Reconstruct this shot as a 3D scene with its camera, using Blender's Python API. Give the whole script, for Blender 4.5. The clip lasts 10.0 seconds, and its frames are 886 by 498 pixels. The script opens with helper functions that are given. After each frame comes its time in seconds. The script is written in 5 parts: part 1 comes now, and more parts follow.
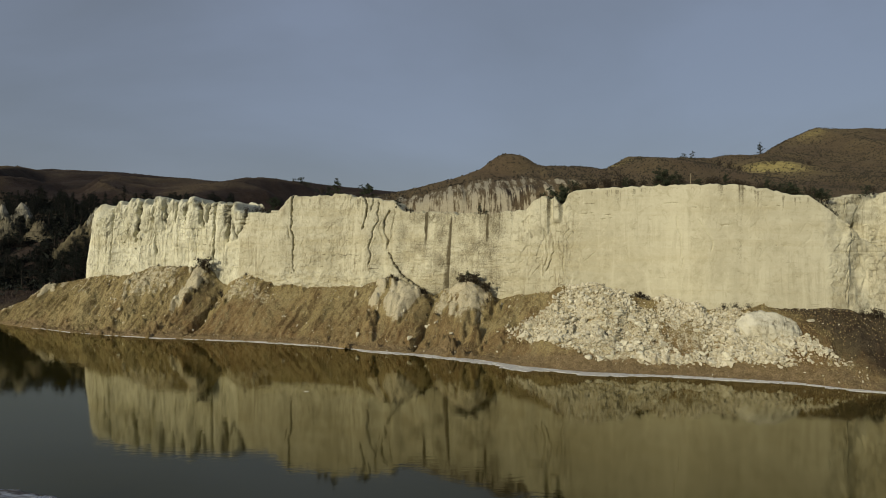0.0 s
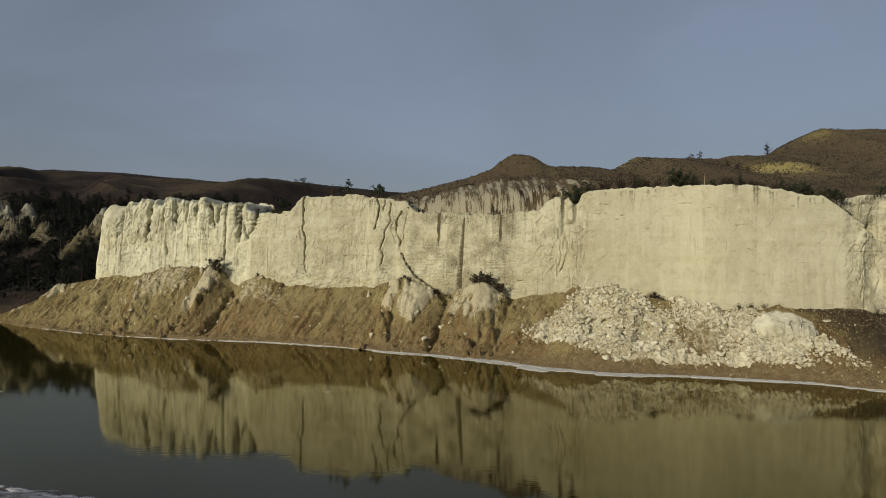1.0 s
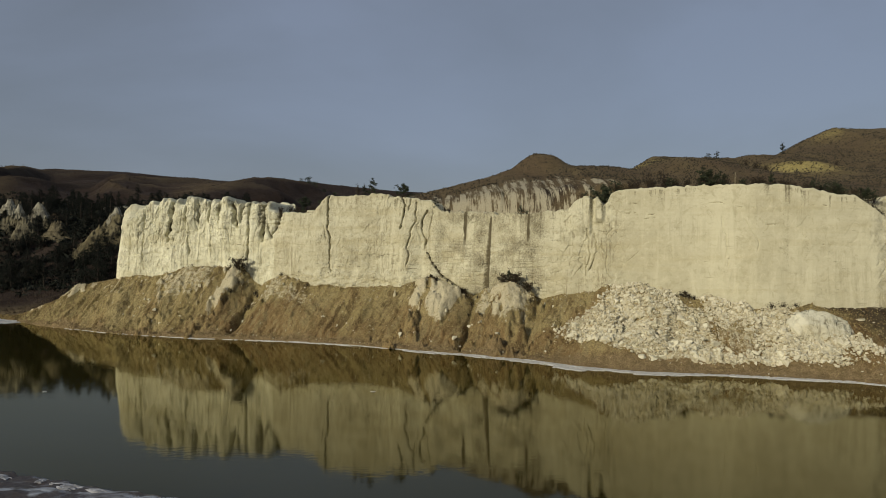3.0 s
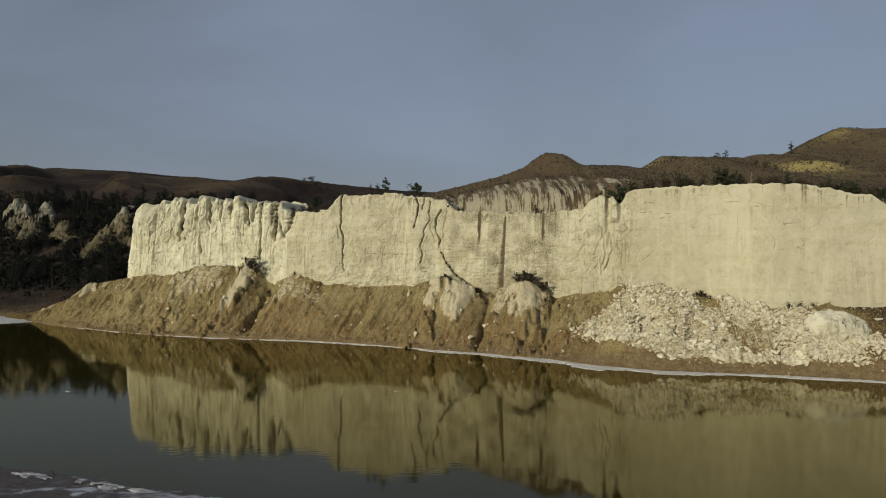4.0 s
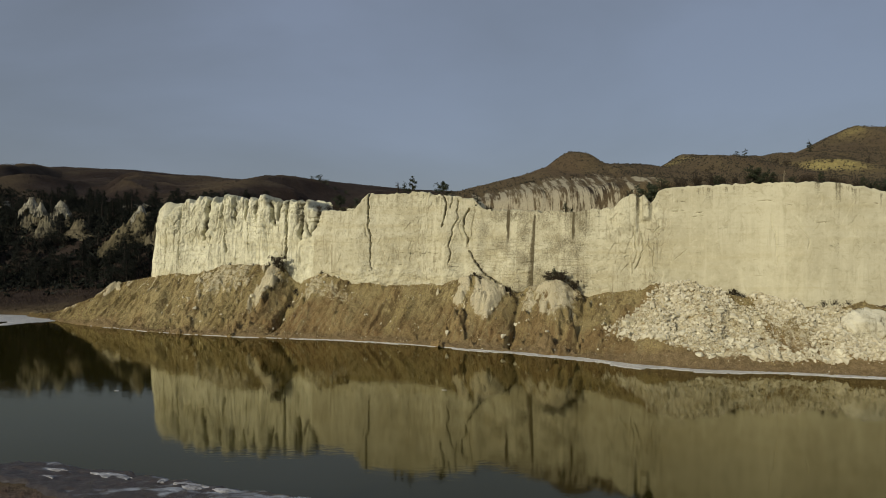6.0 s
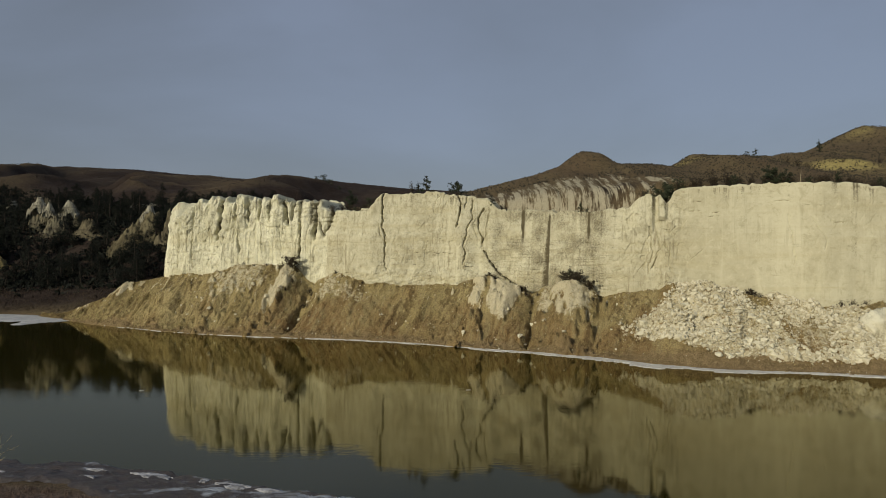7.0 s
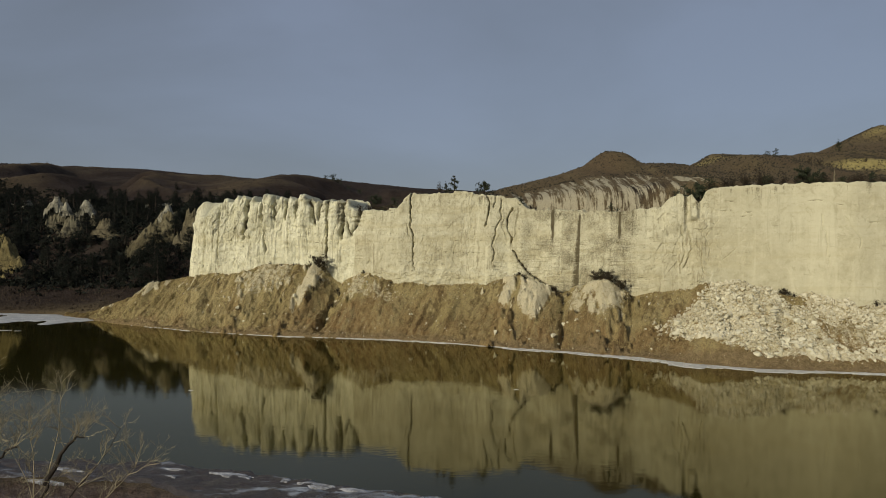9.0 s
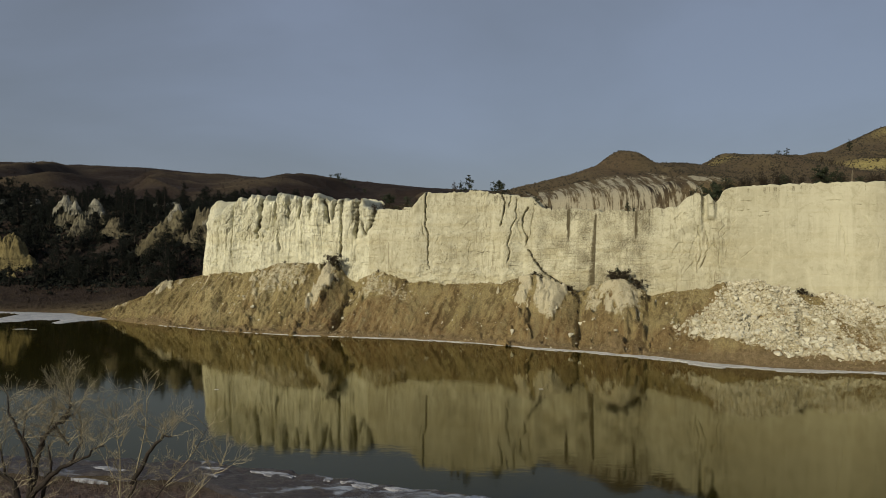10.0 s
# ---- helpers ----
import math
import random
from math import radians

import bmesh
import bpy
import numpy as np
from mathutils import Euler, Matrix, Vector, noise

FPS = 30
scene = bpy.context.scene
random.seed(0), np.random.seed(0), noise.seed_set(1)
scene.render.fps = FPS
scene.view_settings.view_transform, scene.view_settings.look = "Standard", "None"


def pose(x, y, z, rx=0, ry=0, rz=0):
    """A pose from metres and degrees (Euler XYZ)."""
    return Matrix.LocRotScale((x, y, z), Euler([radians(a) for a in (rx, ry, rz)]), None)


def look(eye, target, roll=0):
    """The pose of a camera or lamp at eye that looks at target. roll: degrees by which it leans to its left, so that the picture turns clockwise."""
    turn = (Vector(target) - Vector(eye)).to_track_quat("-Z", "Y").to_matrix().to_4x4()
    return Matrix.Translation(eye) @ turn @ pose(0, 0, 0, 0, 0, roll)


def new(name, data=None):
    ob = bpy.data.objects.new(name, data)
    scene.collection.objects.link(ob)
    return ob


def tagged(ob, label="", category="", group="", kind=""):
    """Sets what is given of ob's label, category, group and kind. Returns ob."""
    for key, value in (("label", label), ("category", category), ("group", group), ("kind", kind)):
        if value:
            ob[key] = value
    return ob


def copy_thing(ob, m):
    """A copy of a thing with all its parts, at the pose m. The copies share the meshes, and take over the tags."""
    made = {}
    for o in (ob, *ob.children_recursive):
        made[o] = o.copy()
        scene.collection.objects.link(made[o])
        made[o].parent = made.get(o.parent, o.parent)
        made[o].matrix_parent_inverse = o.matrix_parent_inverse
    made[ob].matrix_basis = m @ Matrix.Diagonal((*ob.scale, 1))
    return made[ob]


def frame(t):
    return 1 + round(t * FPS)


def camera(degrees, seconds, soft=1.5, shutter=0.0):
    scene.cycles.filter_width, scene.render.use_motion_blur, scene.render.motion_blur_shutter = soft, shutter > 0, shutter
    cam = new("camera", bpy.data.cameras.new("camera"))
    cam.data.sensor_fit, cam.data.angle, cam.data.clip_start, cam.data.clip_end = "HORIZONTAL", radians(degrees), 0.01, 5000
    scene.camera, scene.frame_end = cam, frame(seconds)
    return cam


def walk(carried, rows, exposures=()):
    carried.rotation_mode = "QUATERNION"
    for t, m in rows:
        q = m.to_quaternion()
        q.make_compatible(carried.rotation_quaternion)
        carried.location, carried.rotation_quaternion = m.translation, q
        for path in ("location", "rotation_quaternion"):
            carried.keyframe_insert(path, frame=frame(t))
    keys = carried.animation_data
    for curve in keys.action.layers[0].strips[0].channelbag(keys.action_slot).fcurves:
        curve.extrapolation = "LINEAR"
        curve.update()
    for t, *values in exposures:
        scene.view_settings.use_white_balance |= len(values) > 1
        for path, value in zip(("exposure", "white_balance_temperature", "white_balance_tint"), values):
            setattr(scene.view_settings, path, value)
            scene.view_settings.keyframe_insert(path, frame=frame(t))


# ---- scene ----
cam = camera(62.9, 10.0, soft=0.4)
METRES, EYE, TILT, LEAN, TURN = 40.0, 23.0, 0.2, -0.55, 0.0
ROWS = [
    (0.0, 0.0, 0.0, 0.0, 0.0, 0.0, -0.0),
    (0.5, -0.0491, -0.0007, -0.0009, -0.11, 0.04, 0.0),
    (1.0, -0.0986, -0.0007, -0.0006, -0.2, 0.05, 0.02),
    (1.5, -0.1473, 0.0005, -0.0012, -0.29, 0.08, 0.01),
    (2.0, -0.1979, 0.0016, -0.0007, -0.37, 0.04, 0.02),
    (2.5, -0.2477, 0.0035, -0.0003, -0.45, 0.01, 0.04),
    (4.0, -0.4011, 0.0069, 0.0, -0.67, -0.06, 0.04),
    (4.5, -0.4509, 0.0081, 0.0006, -0.71, -0.09, 0.04),
    (5.0, -0.5014, 0.0093, 0.0015, -0.76, -0.13, 0.05),
    (5.5, -0.5516, 0.0098, 0.0026, -0.79, -0.17, 0.08),
    (7.0, -0.7017, 0.0111, 0.0038, -0.85, -0.21, 0.09),
    (7.5, -0.7512, 0.0106, 0.0041, -0.86, -0.22, 0.09),
    (8.0, -0.8006, 0.0103, 0.0044, -0.86, -0.24, 0.09),
    (8.5, -0.8467, 0.0106, 0.0048, -0.87, -0.24, 0.08),
    (9.0, -0.8969, 0.0105, 0.0062, -0.87, -0.26, 0.09),
    (9.5, -0.948, 0.0108, 0.0068, -0.88, -0.29, 0.06),
    (10.0, -0.9997, 0.0109, 0.0071, -0.87, -0.33, 0.02),
]
walk(cam, [(t, pose(0, 0, EYE, TILT, LEAN, TURN) @ pose(METRES * x, METRES * y, METRES * z, 90 + pitch, roll, yaw)) for t, x, y, z, yaw, pitch, roll in ROWS])


# ---- light and sky ----
SUN_FROM = Vector((-0.64, -0.77, 0.0)).normalized()
SUN_EL = radians(21)
sun_dir = Vector((SUN_FROM.x * math.cos(SUN_EL), SUN_FROM.y * math.cos(SUN_EL), math.sin(SUN_EL)))
sun = new("sun", bpy.data.lights.new("sun", "SUN"))
sun.data.energy, sun.data.angle, sun.data.color = 3.12, radians(0.6), (1.0, 0.915, 0.74)
sun.matrix_world = look(sun_dir * 500, (0, 0, 0))

world = bpy.data.worlds.new("world")
scene.world = world
world.use_nodes = True


class Nodes:
    """A short way to write node trees."""

    def __init__(self, tree):
        self.tree = tree

    def add(self, kind, **values):
        n = self.tree.nodes.new(kind)
        for key, value in values.items():
            if key == "op":
                n.operation = value
            elif key == "blend":
                n.blend_type = value
        return n

    def link(self, a, b):
        self.tree.links.new(a, b)

    def put(self, socket, value):
        if isinstance(value, bpy.types.NodeSocket):
            self.link(value, socket)
        elif isinstance(value, (tuple, list)) and len(value) == 3 and socket.type == "RGBA":
            socket.default_value = (*value, 1)
        else:
            socket.default_value = value

    def math(self, op, a, b=0.0, clamp=False):
        n = self.add("ShaderNodeMath", op=op)
        n.use_clamp = clamp
        self.put(n.inputs[0], a)
        self.put(n.inputs[1], b)
        return n.outputs[0]

    def mix(self, f, a, b, blend="MIX"):
        n = self.tree.nodes.new("ShaderNodeMix")
        n.data_type, n.blend_type = "RGBA", blend
        self.put(n.inputs["Factor"], f)
        self.put(n.inputs[6], a)
        self.put(n.inputs[7], b)
        return n.outputs[2]

    def coords(self, scale=(1, 1, 1), turn=(0, 0, 0)):
        t = self.add("ShaderNodeTexCoord")
        m = self.add("ShaderNodeMapping")
        m.inputs["Scale"].default_value = scale
        m.inputs["Rotation"].default_value = turn
        self.link(t.outputs["Object"], m.inputs["Vector"])
        return m.outputs["Vector"]

    def noise(self, vector, scale, detail=4.0, rough=0.55, distort=0.0):
        n = self.add("ShaderNodeTexNoise")
        self.put(n.inputs["Vector"], vector)
        n.inputs["Scale"].default_value = scale
        n.inputs["Detail"].default_value = detail
        n.inputs["Roughness"].default_value = rough
        n.inputs["Distortion"].default_value = distort
        return n.outputs["Fac"]

    def ramp(self, f, lo, hi, a=0.0, b=1.0):
        n = self.add("ShaderNodeMapRange")
        n.clamp = True
        self.put(n.inputs["Value"], f)
        for key, value in (("From Min", lo), ("From Max", hi), ("To Min", a), ("To Max", b)):
            n.inputs[key].default_value = value
        return n.outputs["Result"]

    def bump(self, height, strength, distance, normal=None):
        n = self.add("ShaderNodeBump")
        n.inputs["Strength"].default_value = strength
        n.inputs["Distance"].default_value = distance
        self.put(n.inputs["Height"], height)
        if normal is not None:
            self.put(n.inputs["Normal"], normal)
        return n.outputs["Normal"]

    def attribute(self, name):
        n = self.add("ShaderNodeAttribute")
        n.attribute_name = name
        return n.outputs["Fac"]

    def chance(self):
        return self.add("ShaderNodeObjectInfo").outputs["Random"]

    def island(self):
        return self.add("ShaderNodeNewGeometry").outputs["Random Per Island"]


wt = Nodes(world.node_tree)
sky = wt.add("ShaderNodeTexSky")
sky.sky_type, sky.sun_disc = "NISHITA", False
sky.sun_elevation, sky.sun_rotation = SUN_EL, math.atan2(SUN_FROM.x, SUN_FROM.y)
wc = wt.add("ShaderNodeTexCoord").outputs["Generated"]
wm = wt.add("ShaderNodeMapping")
wm.inputs["Scale"].default_value = (1.0, 1.0, 2.6)
wt.link(wc, wm.inputs["Vector"])
cloud_tone = wt.noise(wm.outputs["Vector"], 1.7, 5, 0.5, 0.3)
split = wt.add("ShaderNodeSeparateXYZ")
wt.link(wc, split.inputs[0])
blue_side = wt.math("ADD", cloud_tone, wt.math("ADD", wt.math("MULTIPLY", split.outputs[0], 0.16), wt.math("MULTIPLY", split.outputs[2], 0.22)))
cloud = wt.mix(wt.ramp(blue_side, 0.40, 0.74), (1.52, 1.73, 2.12), (2.07, 2.42, 3.24))
bg = world.node_tree.nodes["Background"]
wt.link(wt.mix(0.84, sky.outputs["Color"], cloud), bg.inputs["Color"])
bg.inputs["Strength"].default_value = 0.1


# ---- noise and meshes ----
def lattice(i, j, k, seed):
    h = (i * 374761393 + j * 668265263 + k * 1274126177 + seed * 974711) & 0xFFFFFFFF
    h = ((h ^ (h >> 13)) * 1274126177) & 0xFFFFFFFF
    return ((h ^ (h >> 16)) & 0xFFFFFF) / 0xFFFFFF


def vnoise(x, y, z=0.0, seed=0):
    """Smooth noise from -1 to 1 on whole arrays."""
    x, y, z = np.broadcast_arrays(np.asarray(x, float), np.asarray(y, float), np.asarray(z, float))
    i, j, k = (np.floor(a).astype(np.int64) for a in (x, y, z))
    u, v, w = (a - b for a, b in ((x, i), (y, j), (z, k)))
    u, v, w = (a * a * (3 - 2 * a) for a in (u, v, w))
    total = 0
    for a in (0, 1):
        for b in (0, 1):
            for c in (0, 1):
                total = total + lattice(i + a, j + b, k + c, seed) * (u if a else 1 - u) * (v if b else 1 - v) * (w if c else 1 - w)
    return total * 2 - 1


def fbm(x, y, z=0.0, octaves=4, seed=0, gain=0.5):
    total, amp, freq = 0, 1.0, 1.0
    for o in range(octaves):
        total = total + amp * vnoise(np.asarray(x) * freq, np.asarray(y) * freq, np.asarray(z) * freq, seed + o * 17)
        amp, freq = amp * gain, freq * 2.03
    return total


def step(a, b, x):
    u = np.clip((np.asarray(x, float) - a) / (b - a), 0, 1)
    return u * u * (3 - 2 * u)


def bell(x, middle, width):
    return np.exp(-(((np.asarray(x, float) - middle) / width) ** 2))


def grid_mesh(name, p, material, attributes=None, smooth=True):
    """A sheet from an array of rows and columns of places."""
    n, m = p.shape[:2]
    idx = np.arange(n * m).reshape(n, m)
    quads = np.stack((idx[:-1, :-1], idx[:-1, 1:], idx[1:, 1:], idx[1:, :-1]), -1).reshape(-1, 4)
    mesh = bpy.data.meshes.new(name)
    mesh.vertices.add(n * m)
    mesh.vertices.foreach_set("co", p.reshape(-1).astype(np.float32))
    mesh.loops.add(quads.size)
    mesh.loops.foreach_set("vertex_index", quads.reshape(-1).astype(np.int32))
    mesh.polygons.add(len(quads))
    mesh.polygons.foreach_set("loop_start", (np.arange(len(quads)) * 4).astype(np.int32))
    mesh.polygons.foreach_set("use_smooth", np.full(len(quads), smooth))
    for key, value in (attributes or {}).items():
        a = mesh.attributes.new(key, "FLOAT", "POINT")
        a.data.foreach_set("value", np.asarray(value, float).reshape(-1).astype(np.float32))
    mesh.update(calc_edges=True)
    mesh.materials.append(material)
    return mesh


def soup(name, verts, faces, material, smooth=False):
    mesh = bpy.data.meshes.new(name)
    mesh.from_pydata([tuple(v) for v in verts], [], [tuple(f) for f in faces])
    mesh.materials.append(material)
    if smooth:
        mesh.polygons.foreach_set("use_smooth", np.ones(len(mesh.polygons), bool))
    mesh.update()
    return mesh


def part(name, mesh, parent=None, label="", kind=""):
    ob = new(name, mesh)
    if parent:
        ob.parent = parent
    return tagged(ob, label, "", "", kind)


def thing(name, label, category, group="", kind="", at=None):
    ob = new(name)
    if at is not None:
        ob.matrix_basis = at
    return tagged(ob, label, category, group, kind)


# ---- materials ----
def material(name, rough=0.9, specular=0.25):
    m = bpy.data.materials.new(name)
    m.use_nodes = True
    k = Nodes(m.node_tree)
    b = m.node_tree.nodes["Principled BSDF"]
    b.inputs["Roughness"].default_value = rough
    b.inputs["Specular IOR Level"].default_value = specular
    return m, k, b


def chalk_rock(name, light, dark, stain_shade, stain_amount=0.5, joints=0.22):
    """Pale river sandstone: broad blotches, tan beds, rain washes, broken joints, grain and pits."""
    m, k, b = material(name, 0.95, 0.12)
    plain = k.coords()
    calm = k.attribute("calm")
    rough = k.math("SUBTRACT", 1.0, k.math("MULTIPLY", calm, 0.8))
    deep = tuple(v * 0.6 for v in dark)
    tan = (dark[0] * 0.90, dark[1] * 0.84, dark[2] * 0.70)
    base = k.mix(k.ramp(k.noise(plain, 0.075, 6, 0.62, 0.8), 0.40, 0.62), light, dark)
    # tan beds, level and uneven
    strata = k.noise(k.coords((0.025, 0.025, 0.30)), 1.0, 6, 0.6, 0.5)
    base = k.mix(k.ramp(strata, 0.48, 0.66, 0, 0.55), base, tan)
    thin = k.noise(k.coords((0.12, 0.12, 2.2)), 1.0, 5, 0.7, 0.4)
    base = k.mix(k.math("MULTIPLY", k.ramp(thin, 0.54, 0.68, 0, 0.45), k.ramp(k.noise(plain, 0.12, 3, 0.6), 0.40, 0.6)), base, tan)
    # broken mottling
    mottle = k.noise(plain, 0.55, 9, 0.72, 0.6)
    base = k.mix(k.ramp(mottle, 0.52, 0.62, 0, 0.62), base, (dark[0] * 0.72, dark[1] * 0.69, dark[2] * 0.62))
    smear = k.noise(k.coords((0.9, 0.9, 0.45)), 1.0, 8, 0.75, 0.8)
    grubby = k.math("MULTIPLY", k.ramp(smear, 0.52, 0.60, 0, 0.75), k.math("MULTIPLY", k.ramp(k.noise(plain, 0.16, 4, 0.6), 0.45, 0.56), k.math("SUBTRACT", 1.0, k.math("MULTIPLY", calm, 0.75))))
    base = k.mix(grubby, base, k.mix(0.38, stain_shade, dark))
    bright = tuple(min(0.86, v * 1.12) for v in light)
    base = k.mix(k.ramp(mottle, 0.46, 0.34, 0, 0.6), base, bright)
    # soft washes and a few narrow runs down the face
    some_wash = k.ramp(k.noise(plain, 0.06, 3, 0.6), 0.42, 0.62)
    wash = k.noise(k.coords((0.28, 0.28, 0.022)), 1.0, 4, 0.6, 0.6)
    base = k.mix(k.math("MULTIPLY", k.ramp(wash, 0.50, 0.66, 0, 0.5), some_wash), base, tuple(v * 0.80 for v in dark))
    base = k.mix(k.ramp(wash, 0.46, 0.36, 0, 0.5), base, bright)
    runs = k.noise(k.coords((1.3, 1.3, 0.06)), 1.0, 6, 0.65, 0.5)
    patch = k.math("MULTIPLY", k.ramp(k.noise(plain, 0.10, 4, 0.6), 0.46, 0.58), k.math("SUBTRACT", 1.0, k.math("MULTIPLY", calm, 0.6)))
    base = k.mix(k.math("MULTIPLY", k.ramp(runs, 0.52, 0.62, 0, stain_amount), patch), base, stain_shade)
    # short level cracks
    dash = k.noise(k.coords((0.33, 0.33, 5.5)), 1.0, 3, 0.5, 0.15)
    some = k.math("MULTIPLY", k.ramp(k.noise(plain, 0.11, 3, 0.6), 0.52, 0.60), k.ramp(k.noise(plain, 0.45, 3, 0.5), 0.48, 0.56, 0, 0.8))
    some = k.math("MULTIPLY", some, k.math("SUBTRACT", 1.0, k.math("MULTIPLY", calm, 0.55)))
    level = k.math("MULTIPLY", k.ramp(dash, 0.65, 0.675), some)
    base = k.mix(level, base, tuple(v * 0.4 for v in stain_shade))
    # grain and pits
    fine = k.noise(plain, 2.4, 8, 0.8)
    base = k.mix(k.math("MULTIPLY", k.ramp(fine, 0.54, 0.68, 0, 0.3), rough), base, deep)
    base = k.mix(k.math("MULTIPLY", calm, 0.8), base, k.mix(0.5, base, tuple(v * 0.84 for v in dark)))
    pits = k.noise(k.coords((1, 1, 1.6)), 1.3, 8, 0.85, 0.5)
    pit = k.math("MULTIPLY", k.ramp(pits, 0.59, 0.64), k.math("MULTIPLY", rough, k.ramp(k.noise(plain, 0.22, 4, 0.6), 0.45, 0.62, 0.05, 0.8)))
    base = k.mix(pit, base, tuple(v * 0.8 for v in stain_shade))
    # wandering joints
    crack = k.add("ShaderNodeTexVoronoi")
    crack.feature = "DISTANCE_TO_EDGE"
    crack.inputs["Scale"].default_value = 1.0
    bend = k.tree.nodes.new("ShaderNodeVectorMath")
    bend.operation = "ADD"
    wob = k.add("ShaderNodeTexNoise")
    wob.inputs["Scale"].default_value = 0.9
    wob.inputs["Detail"].default_value = 5
    k.link(k.coords((0.5, 0.5, 0.17)), bend.inputs[0])
    k.link(wob.outputs["Color"], bend.inputs[1])
    k.link(bend.outputs[0], crack.inputs["Vector"])
    where = k.ramp(k.noise(plain, 0.3, 5, 0.6), 0.5, 0.6, 0, joints)
    line_ = k.math("MULTIPLY", k.math("MULTIPLY", k.ramp(crack.outputs["Distance"], 0.0, 0.05, 1, 0), where), rough)
    base = k.mix(line_, base, tuple(v * 0.6 for v in stain_shade))
    # hue darkens stains and beds, and paints the shade inside cracks and hollows
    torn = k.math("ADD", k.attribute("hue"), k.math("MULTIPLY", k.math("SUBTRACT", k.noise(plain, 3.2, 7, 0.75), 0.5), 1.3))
    base = k.mix(k.ramp(torn, 0.24, 0.66, 0, 0.95), base, tuple(v * 0.5 for v in stain_shade))
    k.link(base, b.inputs["Base Color"])
    n = k.bump(k.math("MULTIPLY", fine, rough), 0.7, 0.35)
    n = k.bump(k.math("MULTIPLY", thin, k.math("ADD", rough, 0.15)), 0.3, 0.15, n)
    n = k.bump(k.math("MULTIPLY", level, -1.0), 0.6, 0.3, n)
    n = k.bump(k.math("MULTIPLY", pit, -1.0), 0.8, 0.4, n)
    k.link(k.bump(k.math("MULTIPLY", line_, -1.0), 0.7, 0.4, n), b.inputs["Normal"])
    return m


CHALK = chalk_rock("pale_sandstone", (0.63, 0.60, 0.425), (0.50, 0.465, 0.315), (0.19, 0.155, 0.085), 0.6, 0.2)
BLUFF = chalk_rock("weathered_sandstone", (0.74, 0.72, 0.535), (0.64, 0.615, 0.435), (0.20, 0.17, 0.095), 0.6, 0.25)
# side-valley rock: base colours lowered for cloud shade, cap rock lighter as sunlit
DIMMED_BROWN = chalk_rock("dimmed_brown_sandstone", (0.15, 0.13, 0.08), (0.09, 0.078, 0.05), (0.035, 0.03, 0.02))
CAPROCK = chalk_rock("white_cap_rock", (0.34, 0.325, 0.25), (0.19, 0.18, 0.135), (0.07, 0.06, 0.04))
DIMMED_BANDED = chalk_rock("dimmed_banded_sandstone", (0.15, 0.13, 0.075), (0.085, 0.073, 0.043), (0.045, 0.037, 0.022))
DIMMED_GREY = chalk_rock("dimmed_grey_sandstone", (0.16, 0.145, 0.095), (0.09, 0.08, 0.055), (0.035, 0.03, 0.022))
DIMMED_GOLD = chalk_rock("dimmed_yellow_sandstone", (0.23, 0.19, 0.085), (0.14, 0.115, 0.052), (0.055, 0.042, 0.022))


def earth(name, tones, chalk=(0.50, 0.45, 0.31), scale=1.0, mottled=0.5, washed=0.3, straw=((0.34, 0.25, 0.13), (0.22, 0.16, 0.078))):
    """Dry ground: three tones of grass and soil; bare chalk, pale beach grass, dark heath and painted shade where the
    attributes say so.
    """
    m, k, b = material(name, 0.97, 0.1)
    plain = k.coords()
    a = k.noise(plain, 0.07 * scale, 6, 0.65, 0.6)
    c = k.noise(plain, 0.9 * scale, 7, 0.75)
    d = k.noise(plain, 4.5 * scale, 6, 0.75)
    base = k.mix(k.ramp(a, 0.38, 0.62), tones[0], tones[1])
    base = k.mix(k.attribute("olive"), base, k.mix(k.ramp(a, 0.4, 0.6), (0.36, 0.285, 0.122), (0.47, 0.385, 0.185)))
    base = k.mix(k.ramp(c, 0.5, 0.66, 0, mottled), base, tones[2])
    streak = k.attribute("streak")
    base = k.mix(k.ramp(streak, 0.12, 0.75, 0, 0.65), base, tuple(v * 0.85 for v in tones[2]))
    base = k.mix(k.ramp(streak, -0.15, -0.75, 0, 0.6), base, (0.40, 0.33, 0.165))
    # near-black brown that also stands in for cloud shade on the far hills
    heath_shade = k.mix(k.ramp(c, 0.42, 0.62), (0.040, 0.027, 0.021), (0.020, 0.015, 0.012))
    base = k.mix(k.attribute("heath_shade"), base, k.mix(k.ramp(a, 0.45, 0.62, 0, 0.45), heath_shade, (0.070, 0.055, 0.044)))
    base = k.mix(k.attribute("sand"), base, k.mix(k.ramp(c, 0.4, 0.6), *straw))
    base = k.mix(k.attribute("frost"), base, k.mix(k.ramp(c, 0.42, 0.6), (0.25, 0.195, 0.175), (0.15, 0.10, 0.075)))
    base = k.mix(k.ramp(d, 0.46, 0.60, 0, 0.75), base, k.mix(0.66, base, (0.022, 0.016, 0.009)))
    bare = k.math("ADD", k.attribute("chalk"), k.math("MULTIPLY", k.math("SUBTRACT", c, 0.5), 1.8 - 1.1 * washed))
    rain = k.noise(k.coords((0.9, 0.05, 0.12)), 1.0, 5, 0.7, 0.3)
    bare = k.math("ADD", bare, k.math("MULTIPLY", k.math("SUBTRACT", 0.5, rain), 1.8 * washed))
    pale = k.mix(k.ramp(d, 0.42, 0.66, 0, 0.6), chalk, tuple(v * 0.66 for v in chalk))
    pale = k.mix(k.ramp(rain, 0.5, 0.64, 0, 0.12 + 0.5 * washed), pale, tuple(v * a for v, a in zip(chalk, (0.62, 0.58, 0.52))))
